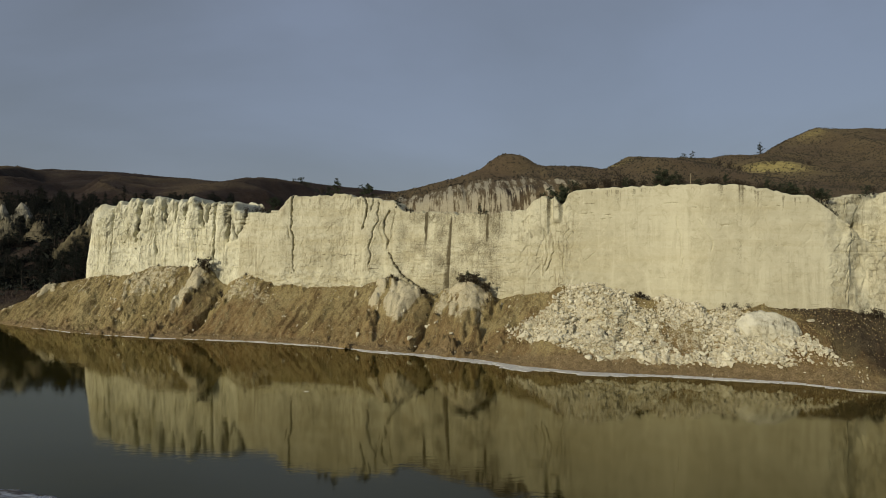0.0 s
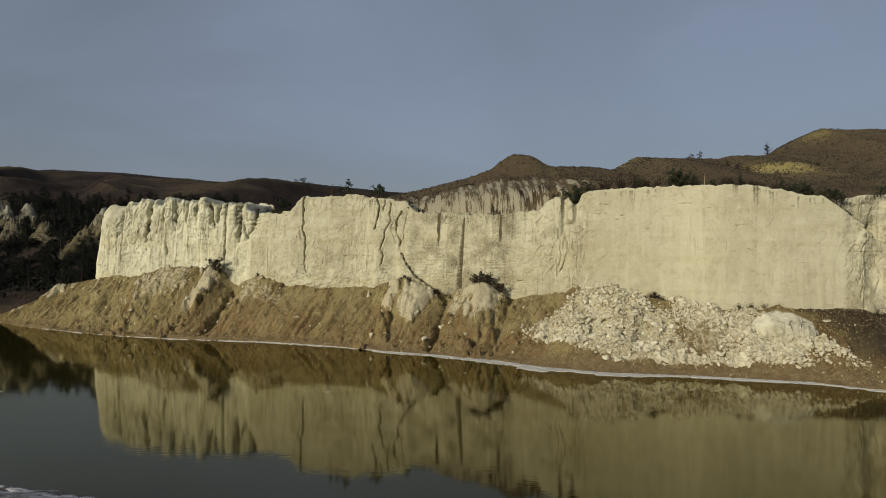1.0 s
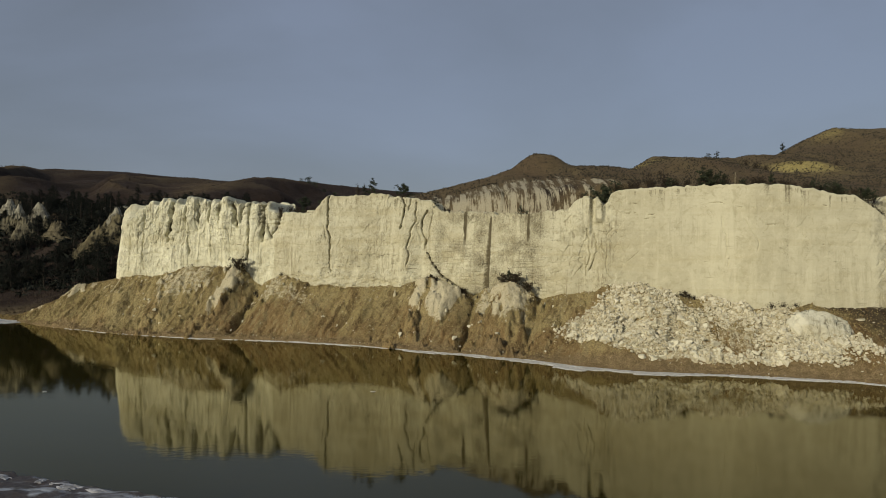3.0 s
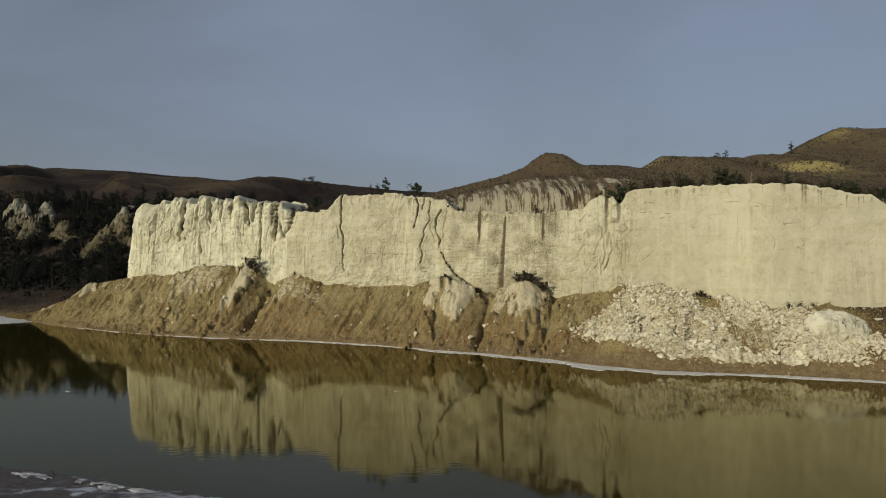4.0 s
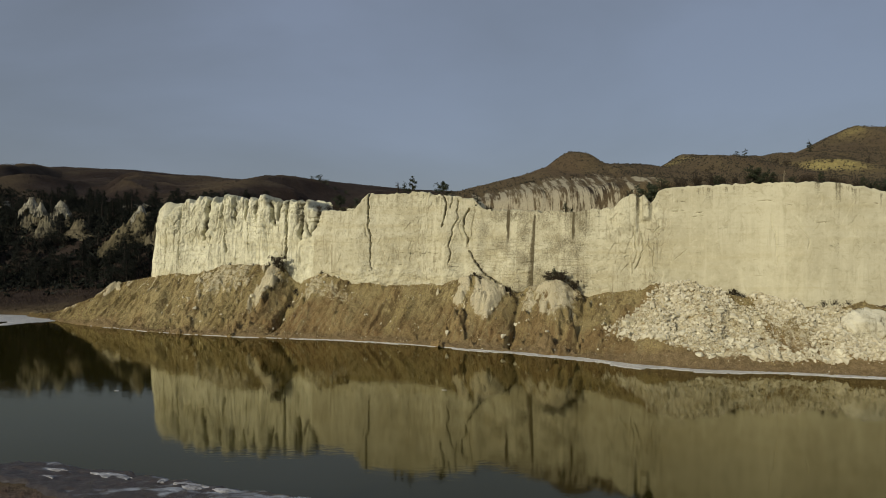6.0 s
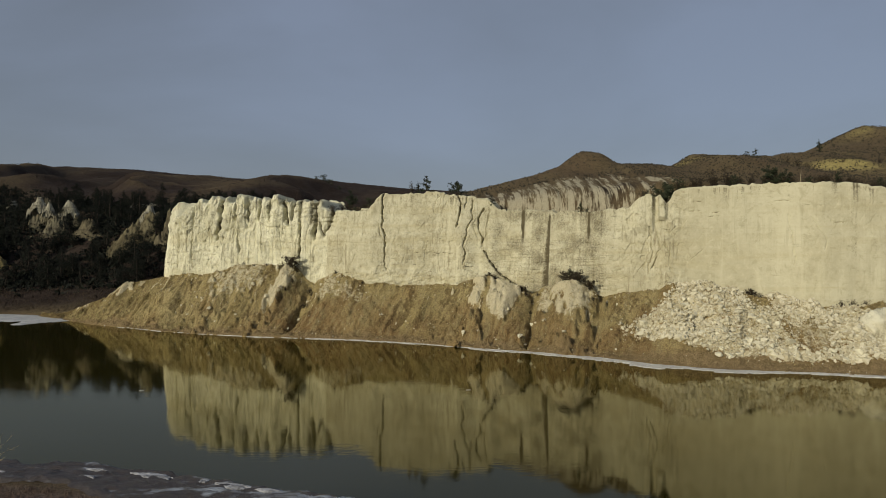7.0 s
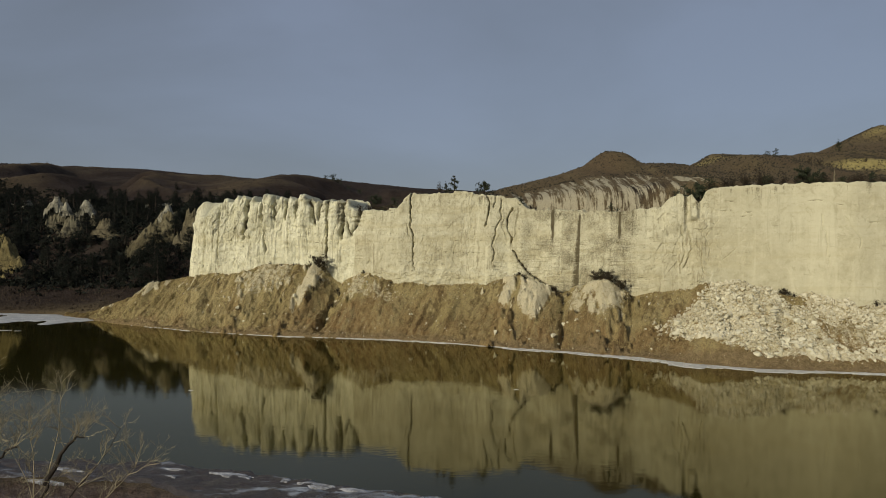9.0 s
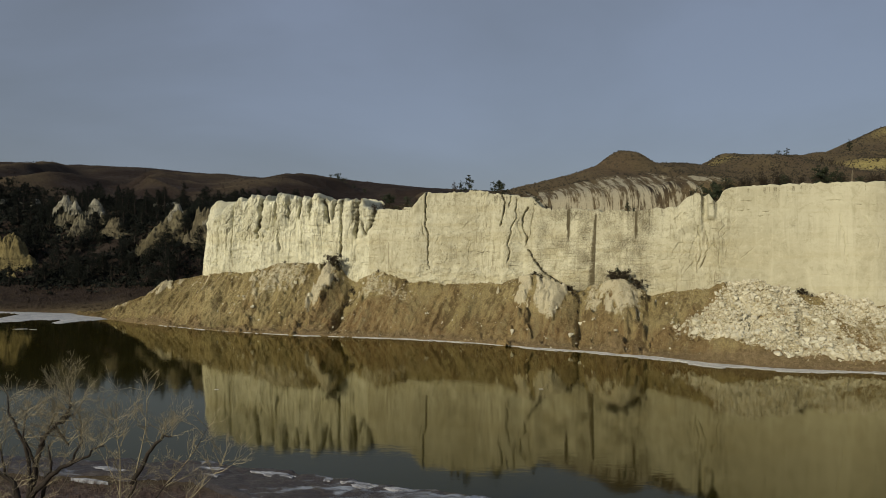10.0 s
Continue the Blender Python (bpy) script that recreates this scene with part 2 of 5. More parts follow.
    base = k.mix(k.ramp(bare, 0.40, 0.60), base, pale)
    k.link(base, b.inputs["Base Color"])
    k.link(k.bump(d, 0.7, 0.4, k.bump(c, 0.8, 0.8)), b.inputs["Normal"])
    return m


TALUS = earth("dry_slope", ((0.285, 0.188, 0.084), (0.35, 0.258, 0.116), (0.12, 0.078, 0.036)), (0.66, 0.59, 0.39))
GROUND = earth("prairie", ((0.122, 0.090, 0.054), (0.158, 0.121, 0.064), (0.050, 0.038, 0.023)), (0.41, 0.37, 0.26), 0.55, 0.5, 1.0, ((0.54, 0.45, 0.165), (0.35, 0.28, 0.10)))


def leafy(name, a, b_tone):
    m, k, b = material(name, 0.8, 0.2)
    k.link(k.mix(k.island(), k.mix(k.chance(), a, b_tone), tuple(v * 0.6 for v in a)), b.inputs["Base Color"])
    return m


NEEDLES = leafy("juniper_needles", (0.034, 0.046, 0.024), (0.055, 0.060, 0.030))
# valley needles, darkened to carry the cloud shade over the side valley
DIMMED_FOREST = leafy("dimmed_needles", (0.009, 0.012, 0.008), (0.016, 0.019, 0.011))
BRUSH = leafy("dry_brush", (0.050, 0.038, 0.022), (0.075, 0.055, 0.030))
WILLOW = leafy("red_brush", (0.25, 0.165, 0.078), (0.18, 0.122, 0.060))
GRASS = leafy("dry_grass", (0.43, 0.345, 0.155), (0.31, 0.245, 0.105))
SAGE = leafy("grey_sage", (0.070, 0.060, 0.040), (0.050, 0.042, 0.028))


def bark_material(name, a, b_tone):
    m, k, b = material(name, 0.9, 0.2)
    g = k.noise(k.coords((6, 6, 1.2)), 1.5, 5, 0.7)
    k.link(k.mix(k.ramp(g, 0.35, 0.7), a, b_tone), b.inputs["Base Color"])
    k.link(k.bump(g, 0.7, 0.05), b.inputs["Normal"])
    return m


BARK = bark_material("grey_bark", (0.022, 0.017, 0.013), (0.055, 0.045, 0.035))
TWIG = bark_material("pale_twig", (0.27, 0.23, 0.14), (0.36, 0.31, 0.20))

ICE, k, b = material("river_ice", 0.35, 0.5)
g = k.noise(k.coords((0.25, 0.6, 1)), 1.0, 6, 0.65, 0.8)
g2 = k.noise(k.coords(), 1.7, 5, 0.7)
k.link(k.mix(k.ramp(g2, 0.52, 0.7, 0, 0.55), k.mix(k.ramp(g, 0.4, 0.6), (0.66, 0.65, 0.61), (0.38, 0.39, 0.39)), (0.16, 0.15, 0.13)), b.inputs["Base Color"])
k.link(k.bump(g2, 0.5, 0.2), b.inputs["Normal"])

WATER, k, b = material("river_water", 0.05, 0.5)
small = k.noise(k.coords((0.7, 1.6, 1)), 1.0, 3, 0.5)
wide = k.noise(k.coords((0.04, 0.12, 1)), 1.0, 3, 0.5)
calm = k.ramp(wide, 0.4, 0.65, 0.25, 1.0)
ripple = k.bump(k.math("MULTIPLY", small, calm), 0.06, 0.12)
silt = k.add("ShaderNodeBsdfDiffuse")
k.link(k.mix(k.ramp(wide, 0.35, 0.65), (0.018, 0.015, 0.0012), (0.015, 0.013, 0.0016)), silt.inputs["Color"])
gloss = k.add("ShaderNodeBsdfGlossy")
gloss.inputs["Color"].default_value = (0.98, 0.94, 0.74, 1)
gloss.inputs["Roughness"].default_value = 0.045
k.link(ripple, gloss.inputs["Normal"])
edge_on = k.add("ShaderNodeFresnel")
edge_on.inputs["IOR"].default_value = 1.36
k.link(ripple, edge_on.inputs["Normal"])
both = k.add("ShaderNodeMixShader")
k.link(edge_on.outputs[0], both.inputs[0])
k.link(silt.outputs[0], both.inputs[1])
k.link(gloss.outputs[0], both.inputs[2])
k.link(both.outputs[0], k.tree.nodes["Material Output"].inputs["Surface"])
k.tree.nodes.remove(b)


# ---- the plan: shore, foot and crest of the cliff ----
SHORE = ((-300, 252), (-200, 247), (-160, 241), (-146, 230), (-128.5, 214.5), (-119, 208.5), (-98, 196), (-89, 192), (-73, 187), (-58, 184.2),
         (-43.4, 181), (-29, 174.5), (-15.6, 166.5), (-3.2, 161), (8, 154), (16.3, 146), (26.7, 140), (36.4, 137.5), (46, 136), (63, 131), (69.5, 125),
         (75, 122), (110, 105), (300, 40), (900, -150))
FOOT = ((-150, 237, 0.3), (-141, 232, 2.8), (-127, 226, 7.8), (-122, 224, 11.5), (-112, 226, 13.4), (-106, 220, 14.3), (-92.5, 214, 15.2),
        (-83.5, 212, 17.5), (-67, 208, 18), (-64, 207, 15), (-57.7, 204.3, 15), (-55, 203, 16.2), (-46, 199.5, 14.5),
        (-30, 195.5, 13.2), (-21, 193, 14.2), (-13, 189, 16), (-6.3, 187, 13.4), (2, 184, 13.3), (6.5, 181, 15.8), (12.8, 179, 12.3),
        (20.6, 176, 12.5), (29, 172.5, 13.1), (36.4, 169, 14.4), (49, 164.5, 12.1), (59, 158.5, 10.7), (75, 155.5, 11.5), (87, 154, 12), (94, 152, 10), (130, 140, 10))
CLIFF = ((-92, 268), (-106, 243), (-110, 231), (-108.5, 224), (-103, 219.5), (-91.4, 216.5), (-85.7, 214.8), (-77.6, 213), (-66.8, 209.8), (-61.5, 208),
         (-54.6, 204), (-44.5, 199.5), (-41.5, 199), (-28, 196), (-15, 193), (-4, 188), (9, 181.5), (24, 176), (34, 171.5), (48, 166.5), (58.5, 160.3),
         (70, 157.5), (82, 155.5), (88, 155), (92, 155.8), (115, 150.5), (150, 138))
CREST = ((-112, 26), (-109, 27.5), (-107.2, 29.8), (-104.6, 33.6), (-100.6, 36.0), (-98.3, 37.6), (-90, 37.5), (-80, 38.2), (-73, 37.6), (-68, 36.8), (-60.5, 36.3), (-59.7, 34.4), (-58, 33.5), (-46.5, 33.6),
         (-44.3, 36), (-42.2, 38), (-30, 38.3), (-21, 37.6), (-14, 36.4), (-11, 33.6), (12.6, 32.3), (20, 33.4), (22.5, 36), (26.7, 36.6), (28.2, 34.2),
         (30.3, 37.9), (37.5, 38.4), (49, 38.7), (60, 38.5), (70, 37.7), (75, 36.1), (79, 36), (81.4, 35.6), (83.2, 34.6), (85.5, 35.4), (94, 36.6), (150, 36))
SH, FT, CL, CR = (np.array(a, float) for a in (SHORE, FOOT, CLIFF, CREST))


def shore_y(x):
    return np.interp(x, SH[:, 0], SH[:, 1])


front = CL[2:]


def cliff_y(x):
    return np.interp(x, front[:, 0], front[:, 1])


def crest_z(x):
    return np.interp(x, CR[:, 0], CR[:, 1])


NEAR = np.array(((-900, 220), (-300, 112), (-120, 83), (-85, 77), (-63, 75), (-51, 71), (-43, 68.3), (-36, 66), (0, 52), (60, 30), (300, -60), (900, -300)), float)


def near_y(x):
    return np.interp(x, NEAR[:, 0], NEAR[:, 1])


def pile(x, y):
    """How thickly fallen rock lies at a place: 0 to 1."""
    up = (y - shore_y(x - 5)) / np.maximum(cliff_y(x) - shore_y(x - 5), 5)
    lower = np.interp(x, (15, 20, 26, 31, 40, 62, 70), (0.26, 0.13, 0.09, 0.05, 0.08, 0.06, 0.05))
    upper = np.interp(x, (16, 20, 26, 33, 40, 48, 54, 60, 64, 72, 76), (0.46, 0.55, 0.72, 0.97, 0.93, 0.92, 0.9, 0.86, 0.82, 0.5, 0.2))
    thick = np.interp(x, (14, 18, 24, 60, 68, 76), (0, 1, 1, 1, 0.5, 0.0))
    grassy = np.clip(np.maximum(1.8 * bell(x - 8 * (0.86 - up), 44.5, 3.2) * bell(up, 0.86, 0.12), 1.1 * bell(x, 50, 4) * bell(up, 0.36, 0.2)), 0, 0.97)
    return step(-0.02, 0.05, up - lower) * step(0.03, -0.05, up - upper) * thick * (1 - grassy)


# the ridge behind the cliff: x, y, height
RIDGE = np.array(((-120, 260, 33), (-60, 240, 35.5), (-15.6, 236, 41.4), (2.7, 231, 45.2), (13, 229, 47.6), (29, 231, 49.2), (40, 240, 51), (56.6, 255, 53.1), (64, 264, 57),
                  (69, 270, 59.8), (87, 270, 59.8), (121, 280, 62.7), (136, 292, 65.5), (147, 318, 72), (158, 330, 76.8), (170, 330, 82.3), (201, 332, 81.6), (300, 345, 76), (900, 400, 70)), float)
# the far hills to the west and north: x and height of their crest
FAR = np.array(((-1500, 80), (-700, 88), (-454, 93), (-384, 100), (-314, 97.5), (-233, 90), (-190, 86), (-139, 88), (-99, 84), (-43, 79), (60, 76), (1500, 80)), float)


FAR_SPURS = ((-268, 10), (-345, 7), (-420, 8), (-200, 4), (-150, 3), (-100, 2))


def ground_z(x, y):
    x, y = np.broadcast_arrays(np.asarray(x, float), np.asarray(y, float))
    n1 = fbm(x / 60, y / 60, 0, 5, 3)
    n2 = fbm(x / 9, y / 9, 0, 4, 9)
    # the far country
    crest = np.interp(x, FAR[:, 0], FAR[:, 1])
    d = y - shore_y(np.minimum(x, -146)) - 0 * x
    rise = np.interp(d, (-8, 0, 6, 20, 40, 62, 85, 115, 155, 240, 360, 455, 800, 4000), (-3, 0.2, 1.8, 4, 9, 21, 34, 43, 50, 61, 80, 95, 88, 60)) / 95
    folds = 1 - np.abs(fbm(x / 95 + 0.25 * n1, y / 330, 0, 3, 21))
    far = np.where(rise > 0, rise * crest, rise * 95) + step(30, 200, d) * (n1 * 2.0 * step(450, 300, d) + n2 * 0.3) + step(120, 260, d) * (folds - 0.6) * 17 * step(440, 330, d)
    for xr, high in FAR_SPURS:
        far = far + high * np.exp(-np.abs(x - xr - 0.10 * (y - 500) - 14 * vnoise(y / 70, xr, 0, 23)) / 26) * step(130, 210, d) * step(430, 320, d)
    # the high ground behind the cliff
    yc = cliff_y(x)
    behind = y - yc
    ry, rz = np.interp(x, RIDGE[:, 0], RIDGE[:, 1]), np.interp(x, RIDGE[:, 0], RIDGE[:, 2])
    zt = crest_z(x) - 0.9
    u = np.clip(behind / np.maximum(ry - yc, 20), 0, 1)
    bow = np.interp(x, (0, 30, 60), (0.92, 1.0, 1.45))
    face = 0.85 * bell(x, 8, 26)
    local = zt + (rz - zt) * (u ** bow * (1 - 0.42 * face) + 0.42 * face * step(1.5, 12, behind)) - 1.0 * bell(u, 0.98, 0.1) * step(40, 60, x) + step(8, 25, behind) * (n2 * 0.45 + n1 * 0.8 * step(0.1, 0.5, u))
    local = local - np.clip(y - ry, 0, 900) * 0.12
    hill = np.hypot((x - 20.7) / 1.12, y - 227)
    local = local + 3.2 * step(9.0, 2.0, hill + 0.6 * n2) + 1.9 * bell(hill, 0, 12)
    mounds = 3.0 * bell(x, 76, 14) * bell(y, 240, 16) - 2.6 * bell(x, 101, 8) * bell(y, 250, 16) + 1.6 * bell(x, 117, 8) * bell(y, 243, 10) - 1.5 * bell(x, 134, 6) * bell(y, 262, 18)
    rill = np.abs(fbm(x / 2.4, y / 40, 0, 3, 25))
    local = local + mounds - (0.20 - np.minimum(rill, 0.20)) * 9 * bell(x, 8, 30) * step(2, 6, behind) * step(34, 22, behind)
    edge = step(2.5, 8, behind) * step(-104, -92, x - np.clip(y - 232, 0, 60) * 0.35) * np.where(x < -20, step(330, 262, y), 1)
    local = -3 + (local + 3) * edge
    z = np.maximum(far, local)
    # the river and the near bank
    river = step(-1.5, 1.0, y - shore_y(x))
    z = -3 + (z + 3) * np.where(y > shore_y(x) + 3, 1, river)
    back = near_y(x) - y
    bank = np.interp(back, (-6, 0, 1.2, 9, 12, 30, 62, 80, 185, 330, 900), (-3, -0.15, 0.3, 0.35, 1.0, 2.2, 3.4, 8, 60, 70, 60)) + step(8, 20, back) * (n2 * 0.25 + n1 * 0.5)
    return np.where(back > -8, np.maximum(bank, -3), z)


def spaced(*stretches):
    out = [np.arange(a, b, s) for a, b, s in stretches]
    return np.concatenate(out)


xs = spaced((-4600, -1000, 150), (-1000, -460, 12), (-460, -120, 3.2), (-120, -30, 1.6), (-30, 62, 0.75), (62, 215, 1.5), (215, 420, 8), (420, 4700, 170))
ys = spaced((-1500, -60, 60), (-60, 40, 4), (40, 90, 1.5), (90, 150, 6), (150, 178, 1.5), (178, 236, 0.85), (236, 300, 1.5), (300, 480, 3.5), (480, 800, 7), (800, 4800, 160))
gx, gy = np.meshgrid(xs, ys)
gz = ground_z(gx, gy)
behind = gy - cliff_y(gx)
reach = np.interp(gx, (-25, 0, 20, 45, 60), (16, 27, 31, 26, 8))
skirt = np.clip(1.25 - np.clip(behind - 2, 0, 99) / reach, 0, 0.52) * bell(gx, 8, 36) * np.where(behind > 0, 1, 0)
skirt = np.maximum(skirt, 0.62 * step(13, 9, behind + 1.5 * vnoise(gx / 5, 0.5, 0, 107)) * bell(gx, 3, 22) * np.where(behind > 0, 1, 0))
yellow = np.clip((1.7 * bell(gx, 109.5, 8.5) * bell(gy, 243, 13) + 0.55 * bell(gx, 166, 6) * bell(gy, 326, 7) + 0.7 * bell(gx, 62, 8) * bell(gy, 258, 8)) * (0.7 + 0.6 * vnoise(gx / 4, gy / 4, 0, 103)), 0, 1)
# painted shade: clouded far hills and valley, and the hollow behind the ledge
heath_shade = np.maximum(np.maximum(step(330, 420, gy) * step(60, 0, gx), step(-20, -60, gx) * step(235, 260, gy)), 1.2 * bell(gx, 19, 6) * bell(behind, 10 + 0.25 * (gx - 17), 2.6))
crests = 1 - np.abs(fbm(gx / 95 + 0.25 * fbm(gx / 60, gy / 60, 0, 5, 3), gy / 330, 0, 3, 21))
# fold crests painted lighter, as sunlit ridges
heath_shade = heath_shade * (1 - 0.5 * step(0.72, 0.98, crests + 0.08 * vnoise(gx / 12, gy / 12, 0, 109)) * step(300, 380, gy))
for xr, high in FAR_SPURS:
    # spurs painted lighter on the lit west flank, darker on the east
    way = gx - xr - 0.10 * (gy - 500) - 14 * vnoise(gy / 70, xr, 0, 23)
    heath_shade = heath_shade * (1 - 0.04 * high * np.exp(-np.abs(way + 12) / 14) * step(360, 420, gy))
    heath_shade = np.minimum(1.25, heath_shade * (1 + 0.3 * bell(way, 26, 18) * step(360, 420, gy)))
ground = part("ground", grid_mesh("ground", np.stack((gx, gy, gz), -1), GROUND, {"chalk": skirt, "sand": yellow, "frost": step(4, 12, near_y(gx) - gy) * step(90, 40, near_y(gx) - gy), "heath_shade": heath_shade}))
tagged(ground, "brown prairie hills and river banks with sparse sage", "ground", "", "structure")

water = part("river_water", soup("river_water", ((-4500, -1400, 0), (4500, -1400, 0), (4500, 330, 0), (-4500, 330, 0)), ((0, 1, 2, 3),), WATER))
tagged(water, "still olive-brown river water that mirrors the cliff", "river", "", "structure")


# ---- the cliff ----
def resample(poly, spacing):
    seg = np.hypot(*np.diff(poly[:, :2], axis=0).T)
    s = np.concatenate(([0], np.cumsum(seg)))
    q = np.arange(0, s[-1], spacing)
    out = np.stack([np.interp(q, s, poly[:, c]) for c in range(poly.shape[1])], -1)
    w = max(3, int(3.0 / spacing) | 1)
    kernel = np.hanning(w + 2)[1:-1]
    kernel /= kernel.sum()
    return np.stack([np.convolve(np.pad(out[:, c], w // 2, mode="edge"), kernel, mode="valid") for c in range(out.shape[1])], -1), q


line, run = resample(CL, 0.125)
tangent = np.gradient(line, axis=0)
tangent /= np.linalg.norm(tangent, axis=1)[:, None]
outward = np.stack((tangent[:, 1], -tangent[:, 0]), -1)
lx, ly = line.T
ROWS_UP = 215
top_raw = np.where(ly > 225, 36.0, crest_z(lx))
foot = np.interp(lx, FT[:, 0], FT[:, 2]) - 3.5
foot = np.where(lx < -100, 8.0, foot)

# clefts and cracks: half width above and below, depth, places (x, height) from the top down
CLEFTS = ((0.35, 0.2, 0.9, ((-104.7, 34), (-105, 16))), (0.3, 0.2, 0.7, ((-100.3, 35.5), (-99.9, 19.2))), (0.18, 0.18, 0.4, ((-102.4, 29.8), (-101.5, 21.3))), (0.75, 0.3, 2.2, ((-91.5, 38), (-91.7, 30.6), (-92.7, 24.7))),
          (0.7, 0.5, 2.2, ((-87.3, 38), (-86.7, 30.1))), (0.3, 0.35, 1.3, ((-86.7, 30.1), (-86, 25.6), (-85.1, 21.1))), (0.9, 0.3, 2.4, ((-79, 39), (-79.3, 30.5))), (0.5, 0.25, 1.2, ((-83, 37.5), (-82.8, 30.3))),
          (0.5, 0.3, 1.4, ((-75.9, 38), (-76, 30.3))), (0.6, 0.45, 2.2, ((-72.2, 37), (-69.9, 28.8))))
CLEFTS_EAST = ((0.45, 0.35, 1.5, ((-68.4, 36), (-69.4, 30.1))), (0.6, 0.25, 2.2, ((-66.8, 38), (-66.5, 28.2), (-66, 18.4))), (0.7, 0.35, 2.4, ((-61.6, 37), (-61.8, 29.8), (-62.1, 24.9))), (0.3, 0.45, 1.9, ((-60.2, 30.1), (-59, 25.7))),
               (1.3, 0.5, 2.6, ((-57, 36.5), (-57.6, 30.5), (-58.8, 26.2))), (0.2, 0.17, 0.6, ((-78.4, 29.8), (-78.1, 20.7))), (0.18, 0.16, 0.5, ((-90.1, 29), (-90.2, 23.1))), (0.18, 0.16, 0.5, ((-72.5, 29.8), (-72.2, 21.6))),
               (0.16, 0.16, 0.35, ((-52.4, 21), (-54, 17))), (0.2, 0.17, 0.4, ((-48.9, 21), (-49.3, 19.6), (-50.6, 17.9))))
CRACKS = ((0.5, 0.35, 1.7, ((-41.9, 39), (-41.9, 32.8), (-42.2, 29.7))), (0.35, 0.28, 1.4, ((-42.2, 29.7), (-41, 25.8), (-40.8, 21.9), (-41.3, 19.6), (-40.1, 16.6))), (0.22, 0.2, 0.6, ((-43, 29.3), (-42.3, 26.6), (-41.1, 24.7))),
          (0.35, 0.4, 1.6, ((-22, 38.4), (-20.7, 35), (-21.2, 31.2), (-21.8, 28.6))), (0.3, 0.2, 0.9, ((-18.9, 37.3), (-19.5, 33.3))), (0.35, 0.28, 0.9, ((-17.5, 35.7), (-17.6, 30.9), (-19, 27.9), (-19.5, 23.6), (-18.9, 21.8), (-19.6, 18.8))),
          (0.4, 0.35, 1.4, ((-14.7, 33.6), (-16.1, 30.3), (-16, 28.2), (-14.9, 26.1), (-15.1, 23.4))), (0.22, 0.16, 0.7, ((-13.3, 33.3), (-14.1, 25.2))), (0.2, 0.2, 0.6, ((-16.7, 30.5), (-17.4, 28.9), (-16.2, 25.9))))
CRACKS_EAST = ((0.35, 0.5, 2.0, ((-14.4, 22.2), (-11.8, 18.5), (-10.1, 16.3), (-6.7, 14), (-4.6, 13.2))), (0.16, 0.16, 0.4, ((-25.5, 29.7), (-25.8, 26.6))), (0.16, 0.16, 0.4, ((-29.6, 23.6), (-30.3, 20.2), (-29.2, 18.4))),
               (0.22, 0.2, 0.8, ((24.8, 28.4), (25.1, 24), (25.6, 22.6), (24.6, 19.2), (24.9, 16.9))), (0.25, 0.2, 0.8, ((26.4, 27.4), (26.7, 24.7), (27.1, 23.2), (26.1, 21.3), (25.1, 18.2))), (0.17, 0.17, 0.5, ((28, 24.7), (29, 22), (29.3, 17.9), (30.7, 16.5))),
               )
CRACKS_SMOOTH = ((0.15, 0.15, 0.3, ((42.8, 24.1), (43.1, 22.8))), (0.17, 0.15, 0.35, ((54, 21.7), (53.6, 19.6))), (0.3, 0.3, 0.25, ((52.5, 31.2), (53.6, 25.5), (53.4, 21.9))), (0.25, 0.2, 0.25, ((56.7, 30.5), (59.7, 25.5), (59.1, 23.1))),
               (0.15, 0.15, 0.35, ((35.9, 23.1), (33.1, 20.4))), (0.2, 0.2, 0.6, ((86.9, 31.2), (87.8, 26.9), (87, 24.5), (87.1, 18.4), (86.7, 15.4), (85.7, 13.3))), (0.3, 0.2, 0.5, ((89.8, 25.1), (91.9, 18.5), (90.2, 14.8))), (0.4, 0.3, 1.0, ((91.4, 30), (91.9, 26.4))))
# level breaks in the beds: x from and to, height
BREAKS = ((32.7, 35.4, 32.4), (36.9, 40.3, 31.1), (36.6, 39.3, 32.1), (47.8, 49.3, 35.7), (49.7, 53.0, 34.5), (55.3, 59.6, 33.3), (-36, -21.8, 21.8), (-100.4, -98.6, 19.2), (27.0, 30.0, 27.9), (61, 63.5, 29.4), (33.5, 36, 34.6), (70, 74, 33.6), (-34, -28, 18.6), (72, 75, 25))

# the western bluff stands in rounded pillars, parted by its clefts
bluff = step(-57.5, -61, lx)
PARTINGS = np.array((-110, -104.8, -100.2, -95.7, -91.6, -87.1, -82.9, -79.1, -75.9, -71.4, -66.7, -61.7, -57.4))
which = np.clip(np.searchsorted(PARTINGS, lx) - 1, 0, len(PARTINGS) - 2)
u_ = np.clip((lx - PARTINGS[which]) / (PARTINGS[which + 1] - PARTINGS[which]) * 2 - 1, -1, 1)
dome = np.sqrt(np.clip(1 - u_ ** 2, 0, 1)) * bluff
proud = lattice(which.astype(np.int64), 5, 2, 36)
top = top_raw + bluff * ((dome - 0.8) * 0.5 + (proud - 0.6) * 0.8 + 0.9 * (lattice(np.floor(run / 0.85 + 0.4 * vnoise(run / 2, 0.1, 0, 37)).astype(np.int64), 1, 0, 38) - 0.5))
top = top + (0.5 - 0.3 * step(29, 33, lx)) * (lattice(np.floor(run / 1.9 + 0.5 * vnoise(run / 3, 0, 0, 34)).astype(np.int64), 0, 0, 35) - 0.5) + (0.28 + 0.45 * bluff) * vnoise(run / 0.7, 0.5, 0, 31) + 0.4 * vnoise(run / 5, 0.5, 0, 33) * (1 - bell(lx, 50, 18))

